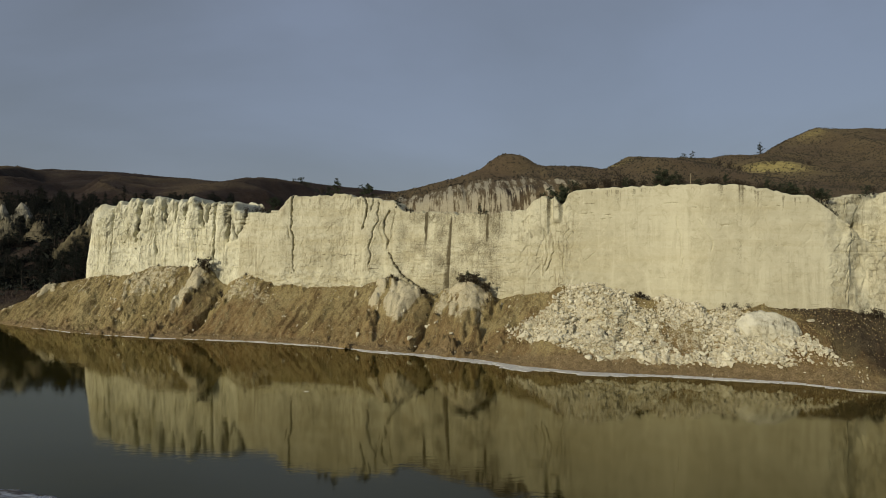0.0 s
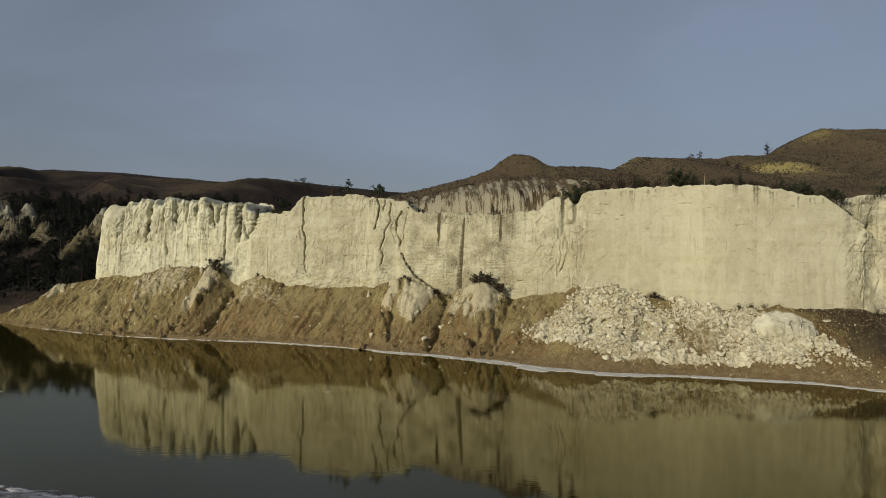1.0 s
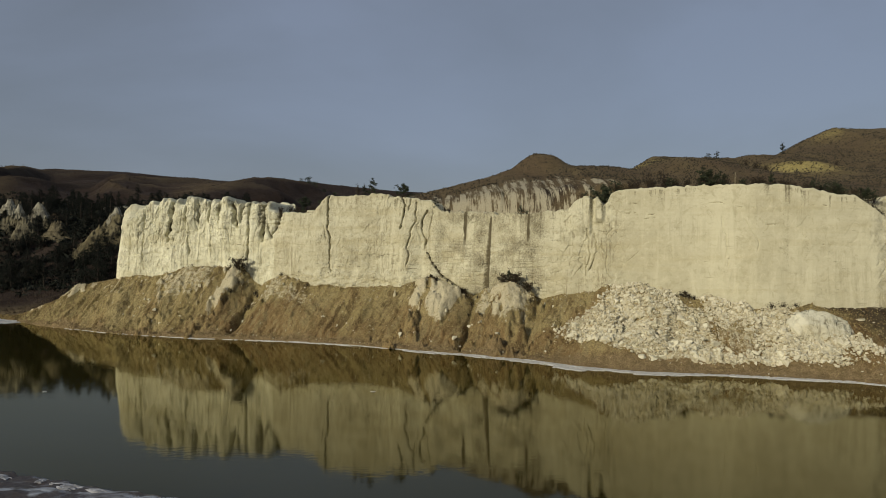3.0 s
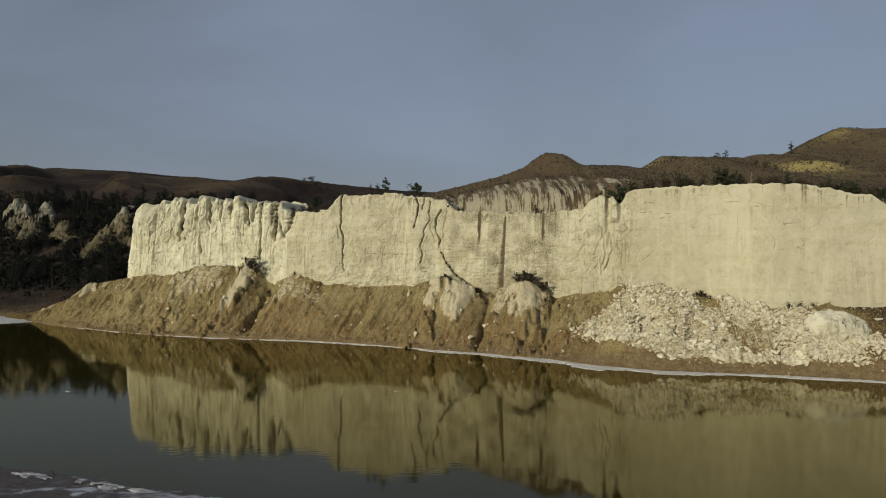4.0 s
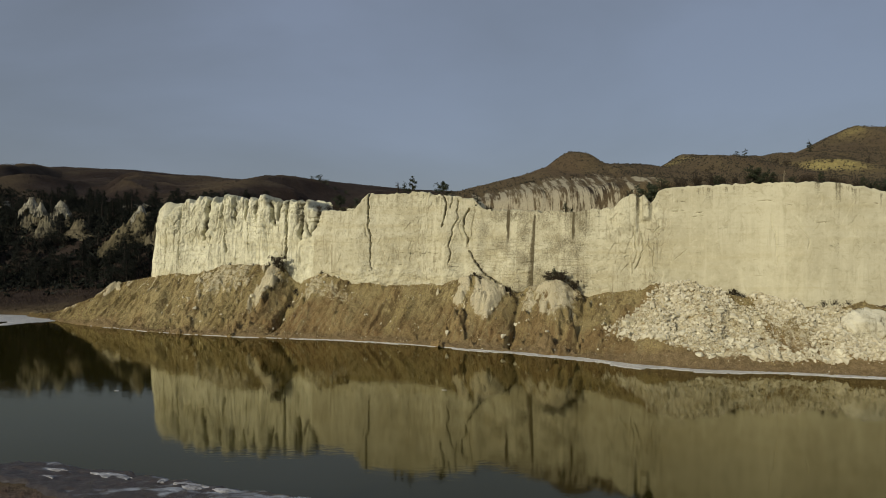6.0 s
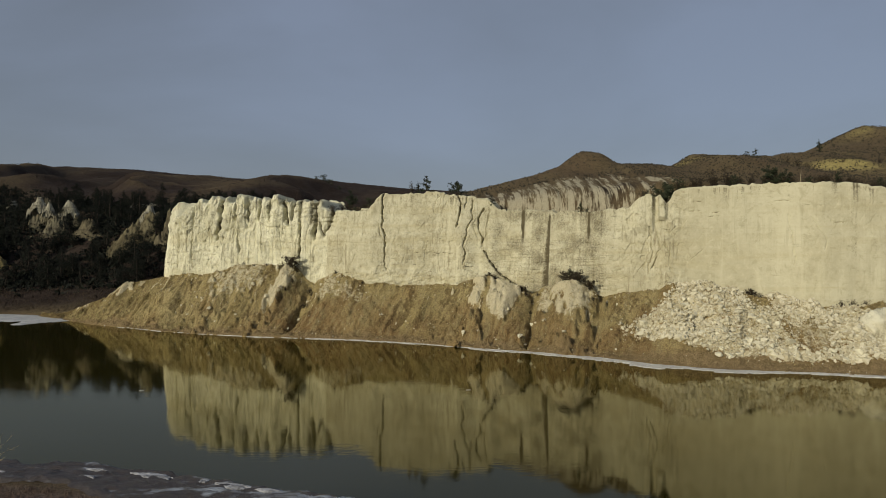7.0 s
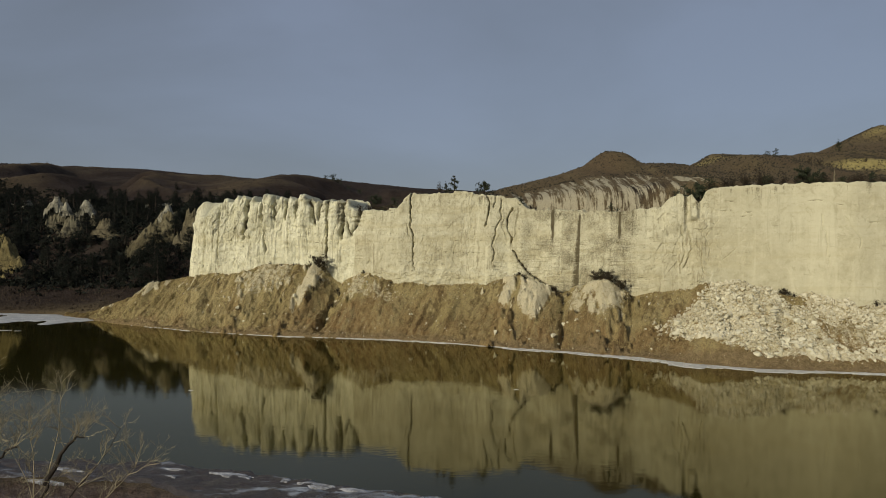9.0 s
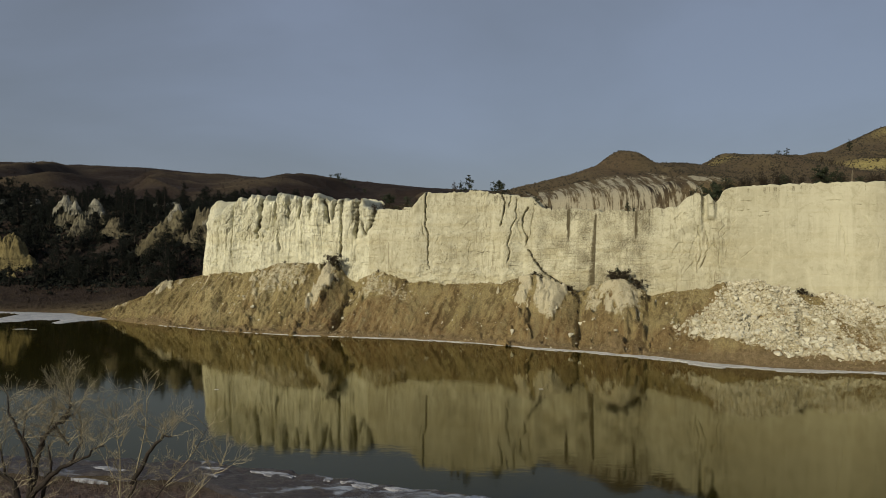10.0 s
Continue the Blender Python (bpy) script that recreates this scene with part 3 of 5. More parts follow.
# dark runs, water stain and painted shade: x, half width, height below, strength
# 25.6 and 28.2 darken the pinnacle's shaded sides, -62 and -69.6 shaded clefts
STAINS_AND_SHADE = ((-7.3, 0.25, 25, 0.5), (-4.75, 0.42, 22, 0.95), (9.0, 0.25, 27.5, 0.7), (11.0, 0.45, 23.5, 0.95), (13.8, 0.36, 23, 0.95), (16.8, 0.28, 28, 0.6), (-1.8, 0.25, 27, 0.3), (20.2, 0.25, 30, 0.4), (61.1, 0.5, 35, 0.9), (65.3, 0.5, 32.2, 0.9),
          (64.9, 0.8, 19, 0.3), (69.0, 1.0, 19, 0.25), (73, 0.7, 22, 0.15), (28.2, 0.5, 30.8, 0.8), (25.6, 0.4, 29, 0.6), (-62.0, 1.6, 26, 0.55), (-69.6, 1.0, 30, 0.4), (-8.9, 0.2, 28, 0.4), (4.5, 0.3, 26, 0.25))

v = np.linspace(0, 1, ROWS_UP)[:, None]
z = foot[None, :] + (top - foot)[None, :] * v
S = np.broadcast_to(run[None, :], z.shape)
X = np.broadcast_to(lx[None, :], z.shape)
h = np.clip((z - 14) / 24, 0, 1)
out = 1.4 * (0.55 - h)
heads = step(26.5, 32, z)
out = out + bluff * ((dome - 0.7) * (0.2 + 0.6 * heads) * (1 + 0.5 * vnoise(S / 3, z / 4, 0, 59)) + (proud - 0.5) * 1.0 * heads)
out = out + bluff * heads * fbm(S / 1.3, z / 2.6, 0, 4, 60) * 0.22
calm_wall = (1 - 0.93 * step(29, 35, X) * step(86, 80, X)) * (1 - 0.45 * step(-57, -52, X) * step(30, 26, X))
out = out + fbm(S / 14, z / 22, 0, 3, 41) * 1.0 * calm_wall
out = out + fbm(S / 3.4, z / 7, 0, 4, 43) * 0.42 * (0.5 + 0.5 * bluff) * calm_wall
out = out + bluff * fbm(S / 1.1, z / 7, 0, 3, 44) * 0.15 - bluff * 0.5 * step(0.86, 1.0, 1 - np.abs(vnoise(S / 1.7, z / 11, 0, 45))) * (0.3 + 0.7 * h)
out = out + fbm(S / 2.2, z / 1.1, 0, 3, 47) * 0.14 * calm_wall
beds = fbm(S / 11, z / 0.7, 0, 3, 53)
out = out - 0.13 * step(0.34, 0.46, beds) * (0.08 + 0.92 * calm_wall) * step(0.0, 0.4, vnoise(S / 7, z / 5, 0, 55))
# thin rippled beds in the lower half of the recessed wall
recess = step(-17, -12, X) * step(19, 13, X)
out = out + 0.10 * fbm(S / 2.5, z / 0.32, 0, 3, 54) * recess * step(29, 24, z)
# the crumbling pale band at the foot of the wall
crumble = step(-60, -56, X) * step(-8, -12, X) * step(18.4, 15.8, z + 0.8 * vnoise(S / 4, 0.3, 0, 56))
out = out + crumble * (0.5 + 0.32 * fbm(S / 1.6, z / 0.9, 0, 4, 57))


def cells(a, c, seed):
    """Nearest and second nearest scattered point, and a number for the nearest."""
    ia, ic = np.floor(a).astype(np.int64), np.floor(c).astype(np.int64)
    d1, d2, who = np.full(a.shape, 9.0), np.full(a.shape, 9.0), np.zeros(a.shape)
    for p in (-1, 0, 1):
        for q in (-1, 0, 1):
            u, w = ia + p, ic + q
            d = np.hypot(u + lattice(u, w, 0, seed) - a, w + lattice(u, w, 1, seed) - c)
            closer = d < d1
            d2 = np.where(closer, d1, np.minimum(d2, d))
            who = np.where(closer, lattice(u, w, 2, seed), who)
            d1 = np.where(closer, d, d1)
    return d1, d2, who


warp = 0.35 * vnoise(S / 1.1, z / 1.1, 0, 61)
d1, d2, who = cells(S / 2.1 + warp, z / 3.4 + warp, 62)
rough_wall = (0.08 + 0.92 * calm_wall) * (0.5 + 0.6 * step(-0.2, 0.5, vnoise(S / 9, z / 9, 0, 63)))
out = out + (who - 0.5) * (0.42 - 0.2 * bluff) * rough_wall - 0.45 * np.exp(-((d2 - d1) / 0.045) ** 2) * rough_wall * step(-0.1, 0.4, vnoise(S / 5, z / 5, 0, 64))
b1, b2, knob = cells(S / 2.5 + 0.4 * warp, z / 10.5 + 0.3 * warp, 68)
out = out + bluff * h ** 1.2 * (0.3 * (knob - 0.5) - 0.4 * np.exp(-((b2 - b1) / 0.04) ** 2))
e1, e2, who2 = cells(S / 0.8 + warp, z / 0.9 - warp, 66)
out = out + (who2 - 0.5) * (0.12 + 0.22 * bluff * heads) * rough_wall
stain_shade = np.zeros_like(z)
wiggle = 0.9 * vnoise(z / 2.4, S * 0.02, 0, 71) + 0.4 * vnoise(z / 0.8, S * 0.02, 0, 72)
for n_crack, (half_a, half_b, depth, places) in enumerate(CLEFTS + CLEFTS_EAST + CRACKS + CRACKS_EAST + CRACKS_SMOOTH):
    at = np.array(places, float)[::-1]
    band = np.where((lx > at[:, 0].min() - 3) & (lx < at[:, 0].max() + 3) & (ly < 240))[0]
    q = slice(band.min(), band.max() + 1)
    zq, xq = z[:, q], X[:, q]
    f = np.clip((at[-1, 1] - zq) / (at[-1, 1] - at[0, 1]), 0, 1)
    mid = np.interp(zq, at[:, 1], at[:, 0]) + 0.32 * vnoise(zq / 1.5, n_crack * 7.3, 0, 75) + 0.12 * vnoise(zq / 0.5, n_crack * 5.1, 0, 76)
    inside = step(at[0, 1] - 0.3, at[0, 1] + 1.0, zq) * step(at[-1, 1] + 0.6, at[-1, 1] - 0.1, zq)
    wide = (1.0 if n_crack < 16 else 0.58) * (half_a + (half_b - half_a) * f) * np.clip(0.8 + 0.35 * vnoise(zq / 1.6, n_crack * 3.7, 0, 78) + 0.25 * vnoise(zq / 0.55, n_crack * 1.9, 0, 81), 0.25, 2)
    off = (xq - mid) / wide
    c = np.exp(-np.where(off < 0, 1.7 * -off, 0.95 * off) ** 1.3) * inside
    out[:, q] -= depth * c
    # shade inside the crack put into the colour, darker with depth
    stain_shade[:, q] = np.maximum(stain_shade[:, q], np.clip(0.08 + 0.6 * depth, 0, 1.1) * c ** 1.1 * (0.75 + 0.4 * vnoise(zq / 0.9, n_crack * 2.3, 0, 80)))
for xa, xb, zb in BREAKS:
    c = step(xa - 0.2, xa + 0.4, X) * step(xb + 0.2, xb - 0.4, X) * np.exp(-((z - zb - 0.2 * vnoise(X / 1.2, zb, 0, 79)) / 0.09) ** 2) * step(-0.3, 0.2, vnoise(X / 0.8, zb, 0, 82))
    out = out - 0.3 * c
    stain_shade = np.maximum(stain_shade, 0.6 * c)
for xm, half, zb, amount in STAINS_AND_SHADE:
    fade = step(zb - 1.5, zb + 5, z)
    width = half * (0.55 + 0.8 * h + 0.3 * vnoise(z / 3, xm, 0, 73))
    stain_shade = np.maximum(stain_shade, amount * np.exp(-((X - xm + 0.12 * wiggle) / width) ** 4) * fade * (0.78 + 0.35 * vnoise(S / 0.5, z / 6, 0, 74)))
# the stain that widens on its way down
cone = 0.25 + 0.085 * np.clip(32 - z, 0, 20)
seep = np.exp(-(np.clip(X - 1.6, 0, 9) / 0.22) ** 2 - (np.clip(1.5 - X, 0, 9) / cone) ** 2) * step(33.5, 31.5, z)
stain_shade = np.maximum(stain_shade, seep * (0.78 + 0.16 * fbm(S / 1.2, z / 0.35, 0, 3, 58)))
# rain streaks below the brow, painted shade on pillar heads, grime and shade on the recessed wall
under_brow = np.clip(top[None, :] - z, 0, 40)
rain_ = step(0.05, 0.5, fbm(S / 0.75, z / 14, 0, 4, 46)) * np.exp(-under_brow / (2.5 + 2.5 * vnoise(S / 6, 0.2, 0, 48))) * (1 - 0.35 * bluff)
stain_shade = np.maximum(stain_shade, 0.6 * rain_ * step(0.2, 0.8, under_brow))
stain_shade = np.maximum(stain_shade, bluff * heads * (0.2 + 0.22 * fbm(S / 1.8, z / 2.5, 0, 4, 50)))
stain_shade = np.maximum(stain_shade, recess * (0.30 + 0.18 * fbm(S / 4, z / 4, 0, 4, 49)))
# buttresses, the pinnacle with its shaded sides, the hollow at the eastern end
out = out + 1.2 * bell(X, -21, 3.5) * step(40, 26, z) + 0.7 * bell(X, -12.5, 1.6) * step(34, 26, z) - 0.5 * bell(X, 3, 9)
out = out + 1.0 * step(20.2, 22.4, X) * step(25.9, 25.2, X) * step(26.5, 29.5, z) + 1.1 * step(26.3, 26.9, X) * step(28.7, 27.9, X) * step(29.8, 31.4, z)
tier = step(0.0, 0.9, z - 36.4 + (X - 78) * 0.75) * step(78, 80, X)
out = out - 2.4 * tier
seam_x = 87.0 + 0.5 * bell(z, 27, 2) - 0.6 * step(18, 13, z)
out = out - 0.5 * step(0.1, 0.6, X - seam_x) * step(32.5, 30.5, z) - 1.4 * np.exp(-((X - 90) / 2.2) ** 2 - ((z - 19) / 5) ** 2) - 2.0 * np.exp(-((X - 91.3) / 0.9) ** 2 - ((z - 28.3) / 1.6) ** 2)
# brown tint painted for the shade under the hollow's overhang
stain_shade = np.maximum(stain_shade, 0.45 * np.exp(-((X - 89.6) / 2.0) ** 2 - ((z - 29.3) / 2.2) ** 2))
# the brow is rounded
brow = np.clip((v - (0.975 - 0.06 * bluff)) / (0.025 + 0.06 * bluff), 0, 1)
out = out - (0.25 + 0.9 * bluff) * (1 - np.sqrt(np.clip(1 - brow ** 2, 0, 1)))
wall = np.stack((lx[None, :] + outward[None, :, 0] * out, ly[None, :] + outward[None, :, 1] * out, z + 0 * out), -1)
cap = []
for back, drop in ((0.9, 0.02), (1.6, 0.12), (2.8, 0.2), (5, 0.35), (9, 0.6), (13, 2.5)):
    o = out[-1] - back
    cap.append(np.stack((lx + outward[:, 0] * o, ly + outward[:, 1] * o, top - drop + 0.25 * vnoise(run / 1.5, back, 0, 77) * (back < 9)), -1))
wall = np.concatenate((wall, np.stack(cap)), 0)
calm_all = np.broadcast_to(step(29, 35, lx) * step(86, 80, lx) + 0.2 * step(-57, -55, lx) * step(29, 26, lx), (ROWS_UP + len(cap), len(lx)))
stain_shade = np.concatenate((stain_shade, np.zeros((len(cap), stain_shade.shape[1]))), 0)

cliff = thing("cliff", "tall cream sandstone river cliff with fluted and stained walls", "cliff", "", "structure")
PIECES = (("fluted_bluff", -999, -57.6, BLUFF, "whitish fluted bluff with rounded pillar tops"), ("notched_wall", -57.6, -41.6, CHALK, "lower cream wall with a notched top"),
          ("cracked_wall", -41.6, -14.0, CHALK, "cream wall beside a long dark crack"), ("stained_wall", -14.0, 19.8, CHALK, "recessed wall with dark vertical water stains"),
          ("pinnacle", 19.8, 28.2, CHALK, "pale projecting pillar of sandstone"), ("smooth_wall", 28.2, 86.4, CHALK, "broad smooth cream wall"),
          ("hollow_wall", 86.4, 999, CHALK, "hollowed wall with a curved crack"))
start = int(np.argmax(ly < 232))
for name, a, b_, mat, label in PIECES:
    cols = np.where((lx >= a) & (lx <= b_))[0]
    lo, hi = cols.min(), min(cols.max() + 2, len(lx))
    if a < -900:
        lo = 0
    part(name, grid_mesh(name, wall[:, lo:hi], mat, {"hue": stain_shade[:, lo:hi], "calm": calm_all[:, lo:hi]}), cliff, label)


# ---- the slope at the cliff's foot ----
fl, frun = resample(FT, 0.33)
fx, fy, fz = fl.T
sx = fx - 6.0
sy = shore_y(sx)
UP = np.concatenate((np.linspace(-0.06, 1.0, 86), (1.05, 1.12, 1.22)))
vv = UP[:, None]
tx = sx + (fx - sx) * vv
ty = sy - 0.5 + (fy - sy + 0.5) * vv
prof = np.interp(vv, (-0.06, 0, 0.06, 0.16, 0.9, 1.0, 1.05, 1.22), (-0.12, 0.0, 0.045, 0.085, 0.93, 1.0, 0.95, 0.4))
tz = fz[None, :] * prof
mid = np.clip(vv * (1 - vv) * 4, 0, 1) * np.where(vv > 0, 1, 0)
tz = tz + mid * (fbm(tx / 9, ty / 16, 0, 3, 81) * 0.9 + fbm(tx / 1.8, ty / 2.4, 0, 4, 83) * 0.28) + step(0, 0.05, vv) * fbm(tx / 0.9, ty / 0.9, 0, 3, 85) * 0.16
# rills running down the slope
across = tx - 0.42 * (ty - 190)
rills = np.abs(fbm(across / 1.7, ty / 24, 0, 3, 87))
tz = tz - mid * (0.22 - np.minimum(rills, 0.22)) * np.where(tx < -58, 3.2, 1.8)
ridge = 1 - np.abs(fbm(across / 5.5, ty / 20, 0, 4, 89))
tz = tz + mid * (ridge - 0.62) * np.where(tx < -58, 2.6, 1.4)
chalk = 0.62 * step(0.80, 0.97, ridge) * step(0.45, 0.75, vv) * step(0.99, 0.9, vv) * (0.3 + 0.7 * step(-50, -62, tx)) * np.where(tx < 14, 1, 0.3)
# spurs: x and y of the top, height, half widths west, east and down, bareness
SPURS = ((-8.2, 184, 3.0, 6.5, 1.6, 13, 1.0), (7.4, 175.5, 2.8, 6.0, 4.5, 10, 0.72), (0.4, 180.5, 1.6, 1.8, 1.6, 6, 0.75), (-70.4, 201.5, 2.2, 2.8, 1.8, 7, 0.75), (-84.5, 208, 1.8, 6.0, 4.0, 8, 0.5), (-92, 203, 1.4, 2.0, 1.6, 6, 0.55),
         (-78, 207, 1.6, 3.0, 3.0, 6, 0.5), (-121.2, 222.4, 1.8, 1.3, 0.8, 4, 1.0), (-104, 212, 1.2, 4, 3, 6, 0.3), (-57.5, 199, 1.0, 4, 4, 5, 0.55), (20, 172, 1.0, 4, 4, 5, 0.2))
for xm, ym, high, west, east, down, bare in SPURS:
    ragged = 1 + 0.6 * fbm(tx / 1.9, ty / 3.0, 0, 4, 88 + int(abs(xm)))
    side = tx - xm - 0.30 * (ty - ym)
    r = np.abs(side) / np.where(side < 0, west, east) * ragged + (np.abs(ty - ym) / down * ragged) ** 2
    g = np.clip(1.25 - r, 0, 1)
    tz = tz + high * g * np.where(vv <= 1, 1, 0)
    chalk = np.maximum(chalk, bare * np.clip(2.2 * g, 0, 1) * step(0.34, 0.62, vv + 0.12 * vnoise(across / 1.6, ty / 8, 0, 93)))
# gullies between them: x above and below, half width, depth
for xa, xb, half, depth in ((-62.0, -66.6, 1.7, 4.6), (-2.0, -6.8, 1.4, 3.4), (-12.5, -19.5, 0.6, 0.9), (14.0, 6, 1.5, 1.4), (89, 80, 2.5, 1.5), (-36, -43, 0.5, 0.5), (-96, -108, 0.6, 0.8)):
    g = np.exp(-np.abs(tx - xb - (xa - xb) * np.clip(vv, 0, 1) - 0.5 * vnoise(ty / 3, xa, 0, 94)) / (half * (0.4 + 0.7 * vv))) * step(0.03, 0.3, vv) * step(1.1, 0.95, vv)
    tz = tz - depth * g
    chalk = chalk * (1 - 0.9 * np.clip(1.5 * g, 0, 1))
tz = np.where(vv > 0.5, np.minimum(tz, fz[None, :] + 0.25 + 0.3 * vnoise(tx / 1.4, ty / 1.4, 0, 92)), tz)
# the heap that the fallen rock makes
heap = step(15, 24, tx - 9 * (vv - 0.4)) * step(75, 66, tx) * step(0.03, 0.20, vv) * step(1.03, 0.86, vv)
tz = tz + heap * (1.7 + 1.1 * fbm(tx / 6.5, ty / 6.5, 0, 3, 90)) + 0.9 * heap * bell(tx, 24, 6)
# pale weathered band just under the wall
chalk = np.maximum(chalk, 0.55 * step(0.86, 0.98, vv) * (0.6 + 0.4 * vnoise(tx / 6, 0.3, 0, 91)) * np.where(tx > -60, 1, 0.6))
chalk = np.maximum(chalk, 0.46 * step(0.55, 0.66, vv) * step(0.88, 0.78, vv) * step(-61, -58, tx) * step(-36, -50, tx))
# the bench under the fallen rocks
chalk = np.maximum(chalk, 0.6 * pile(tx, ty))
chalk = np.maximum(chalk, 0.55 * heap * bell(tx, 50, 6) * bell(vv, 0.42, 0.3))
streak = 0.7 * fbm(across / 0.9 + 0.6 * fbm(tx / 3, ty / 3, 0, 3, 104), ty / 9, 0, 4, 100) + 0.6 * fbm(tx / 0.6, ty / 0.9, 0, 3, 102) + 0.3 * fbm(tx / 6, ty / 6, 0, 2, 106)
craggy = np.clip(chalk * 1.4, 0, 1) * mid
tz = tz + craggy * (fbm(tx / 1.5, ty / 1.5, tz / 1.5, 4, 97) * 0.55 - 0.25 * np.abs(vnoise(tx / 0.9, ty / 4, 0, 98)))
sand = step(0.20, 0.11, vv + 0.05 * vnoise(tx / 5, ty / 5, 0, 99)) * step(-0.01, 0.02, vv)
# dark brush and shade are coloured into the slope's east end
slope = part("talus_slope", grid_mesh("talus_slope", np.stack((tx, ty, tz), -1), TALUS, {"streak": streak, "chalk": chalk, "sand": sand, "heath_shade": 0.85 * step(71, 79, tx + 7 * vv - 4) * step(0.12, 0.25, vv), "olive": step(0.35, 0.75, vv + 0.35 * fbm(tx / 7, ty / 7, 0, 3, 101) + 0.35 * step(-60, -80, tx))}))
tagged(slope, "steep brown grassy talus slope cut by gullies", "slope", "", "structure")


def on_slope(i, j):
    return Vector((tx[i, j], ty[i, j], tz[i, j]))


# ---- builders ----
def tri_mesh(name, tris, mat):
    """Loose triangles, each an island of its own."""
    tris = np.asarray(tris, np.float32).reshape(-1, 3)
    n = len(tris) // 3
    mesh = bpy.data.meshes.new(name)
    mesh.vertices.add(n * 3)
    mesh.vertices.foreach_set("co", tris.reshape(-1))
    mesh.loops.add(n * 3)
    mesh.loops.foreach_set("vertex_index", np.arange(n * 3, dtype=np.int32))
    mesh.polygons.add(n)
    mesh.polygons.foreach_set("loop_start", (np.arange(n) * 3).astype(np.int32))
    mesh.update(calc_edges=True)
    mesh.materials.append(mat)
    return mesh


def tube(points, radii, sides=6):
    """A tapered, bent stem: places and faces."""
    points = [Vector(p) for p in points]
    verts, faces = [], []
    for i, p in enumerate(points):
        way = (points[min(i + 1, len(points) - 1)] - points[max(i - 1, 0)]).normalized()
        side = way.cross(Vector((0.31, 0.9, 0.2))).normalized()
        up = way.cross(side)
        for s in range(sides):
            a = 2 * math.pi * s / sides
            verts.append(p + (side * math.cos(a) + up * math.sin(a)) * radii[i])
    for i in range(len(points) - 1):
        for s in range(sides):
            a, b2 = i * sides + s, i * sides + (s + 1) % sides
            faces.append((a, b2, b2 + sides, a + sides))
    faces.append(tuple(range(sides - 1, -1, -1)))
    faces.append(tuple(len(verts) - sides + s for s in range(sides)))
    return verts, faces


def joined(pieces):
    verts, faces = [], []
    for v_, f_ in pieces:
        base = len(verts)
        verts += v_
        faces += [tuple(i + base for i in f) for f in f_]
    return verts, faces


def bent(a, b_, rng, n=5, sway=0.12):
    a, b_ = Vector(a), Vector(b_)
    reach = (b_ - a).length * sway
    out_ = []
    off = Vector((0, 0, 0))
    for i in range(n):
        f = i / (n - 1)
        if 0 < i < n - 1:
            off = off * 0.5 + Vector((rng.uniform(-1, 1), rng.uniform(-1, 1), rng.uniform(-1, 1))) * reach * 0.6
        out_.append(a.lerp(b_, f) + off * math.sin(math.pi * min(f, 1)))
    return out_


def needles(centres, sizes, per, rng, flat=0.7, leaf=1.0):
    """Sprays of small leaf triangles round each centre."""
    centres, sizes = np.asarray(centres, float), np.asarray(sizes, float)
    n = len(centres)
    c = np.repeat(centres, per, 0)
    s = np.repeat(sizes, per)[:, None]
    d = rng.normal(size=(n * per, 3))
    d /= np.linalg.norm(d, axis=1)[:, None]
    d[:, 2] *= flat
    p = c + d * s * rng.uniform(0.25, 1.0, (n * per, 1))
    a = rng.normal(size=(n * per, 3))
    a /= np.linalg.norm(a, axis=1)[:, None]
    b_ = np.cross(a, rng.normal(size=(n * per, 3)))
    b_ /= np.linalg.norm(b_, axis=1)[:, None]
    size = s * leaf * rng.uniform(0.28, 0.62, (n * per, 1))
    return np.stack((p + a * size, p - a * size * 0.6 + b_ * size * 0.4, p - a * size * 0.5 - b_ * size * 0.45), 1)


def juniper(name, height, width, seed, mat, label, cone=0.5, clumps=70, per=9, leaf=1.0):
    """An evergreen: a tapered trunk, limbs, and a ragged crown of small sprays."""
    rng, nr = random.Random(seed), np.random.RandomState(seed)
    ob = thing(name, label, "tree" if height > 2.2 else "bush")
    lean = (rng.uniform(-0.06, 0.06) * height, rng.uniform(-0.06, 0.06) * height, height * 0.93)
    stem = bent((0, 0, -0.4), lean, rng, 6, 0.06)
    part("trunk", soup("trunk", *tube(stem, [height * r for r in (0.045, 0.038, 0.030, 0.022, 0.013, 0.004)], 6), BARK, True), ob)
    centres, sizes = [], []
    limbs = 7
    for i in range(limbs):
        f = 0.12 + 0.75 * i / limbs
        root = Vector(stem[0]).lerp(Vector(stem[-1]), f)
        turn = i * 2.4 + rng.uniform(-0.5, 0.5)
        reach = width * 0.5 * (1 - cone * f) * rng.uniform(0.65, 1.15)
        tip = root + Vector((math.cos(turn) * reach, math.sin(turn) * reach, reach * rng.uniform(0.15, 0.7)))
        part("limb", soup("limb", *tube(bent(root, tip, rng, 4), [height * r for r in (0.016, 0.012, 0.008, 0.003)], 4), BARK), ob)
        for j in range(clumps // limbs):
            g = rng.uniform(0.25, 1.08)
            centres.append(root.lerp(tip, g) + Vector((rng.gauss(0, 1), rng.gauss(0, 1), rng.gauss(0, 0.7))) * width * 0.085)
            sizes.append(width * rng.uniform(0.07, 0.14))
    if leaf < 1:
        for j in range(clumps // 2):
            f = rng.uniform(0.08, 1.0)
            a = rng.uniform(0, 6.28)
            r = width * 0.42 * (1 - cone * f) * math.sqrt(rng.random())
            centres.append(Vector(stem[0]).lerp(Vector(stem[-1]), f) + Vector((math.cos(a) * r, math.sin(a) * r, 0)))
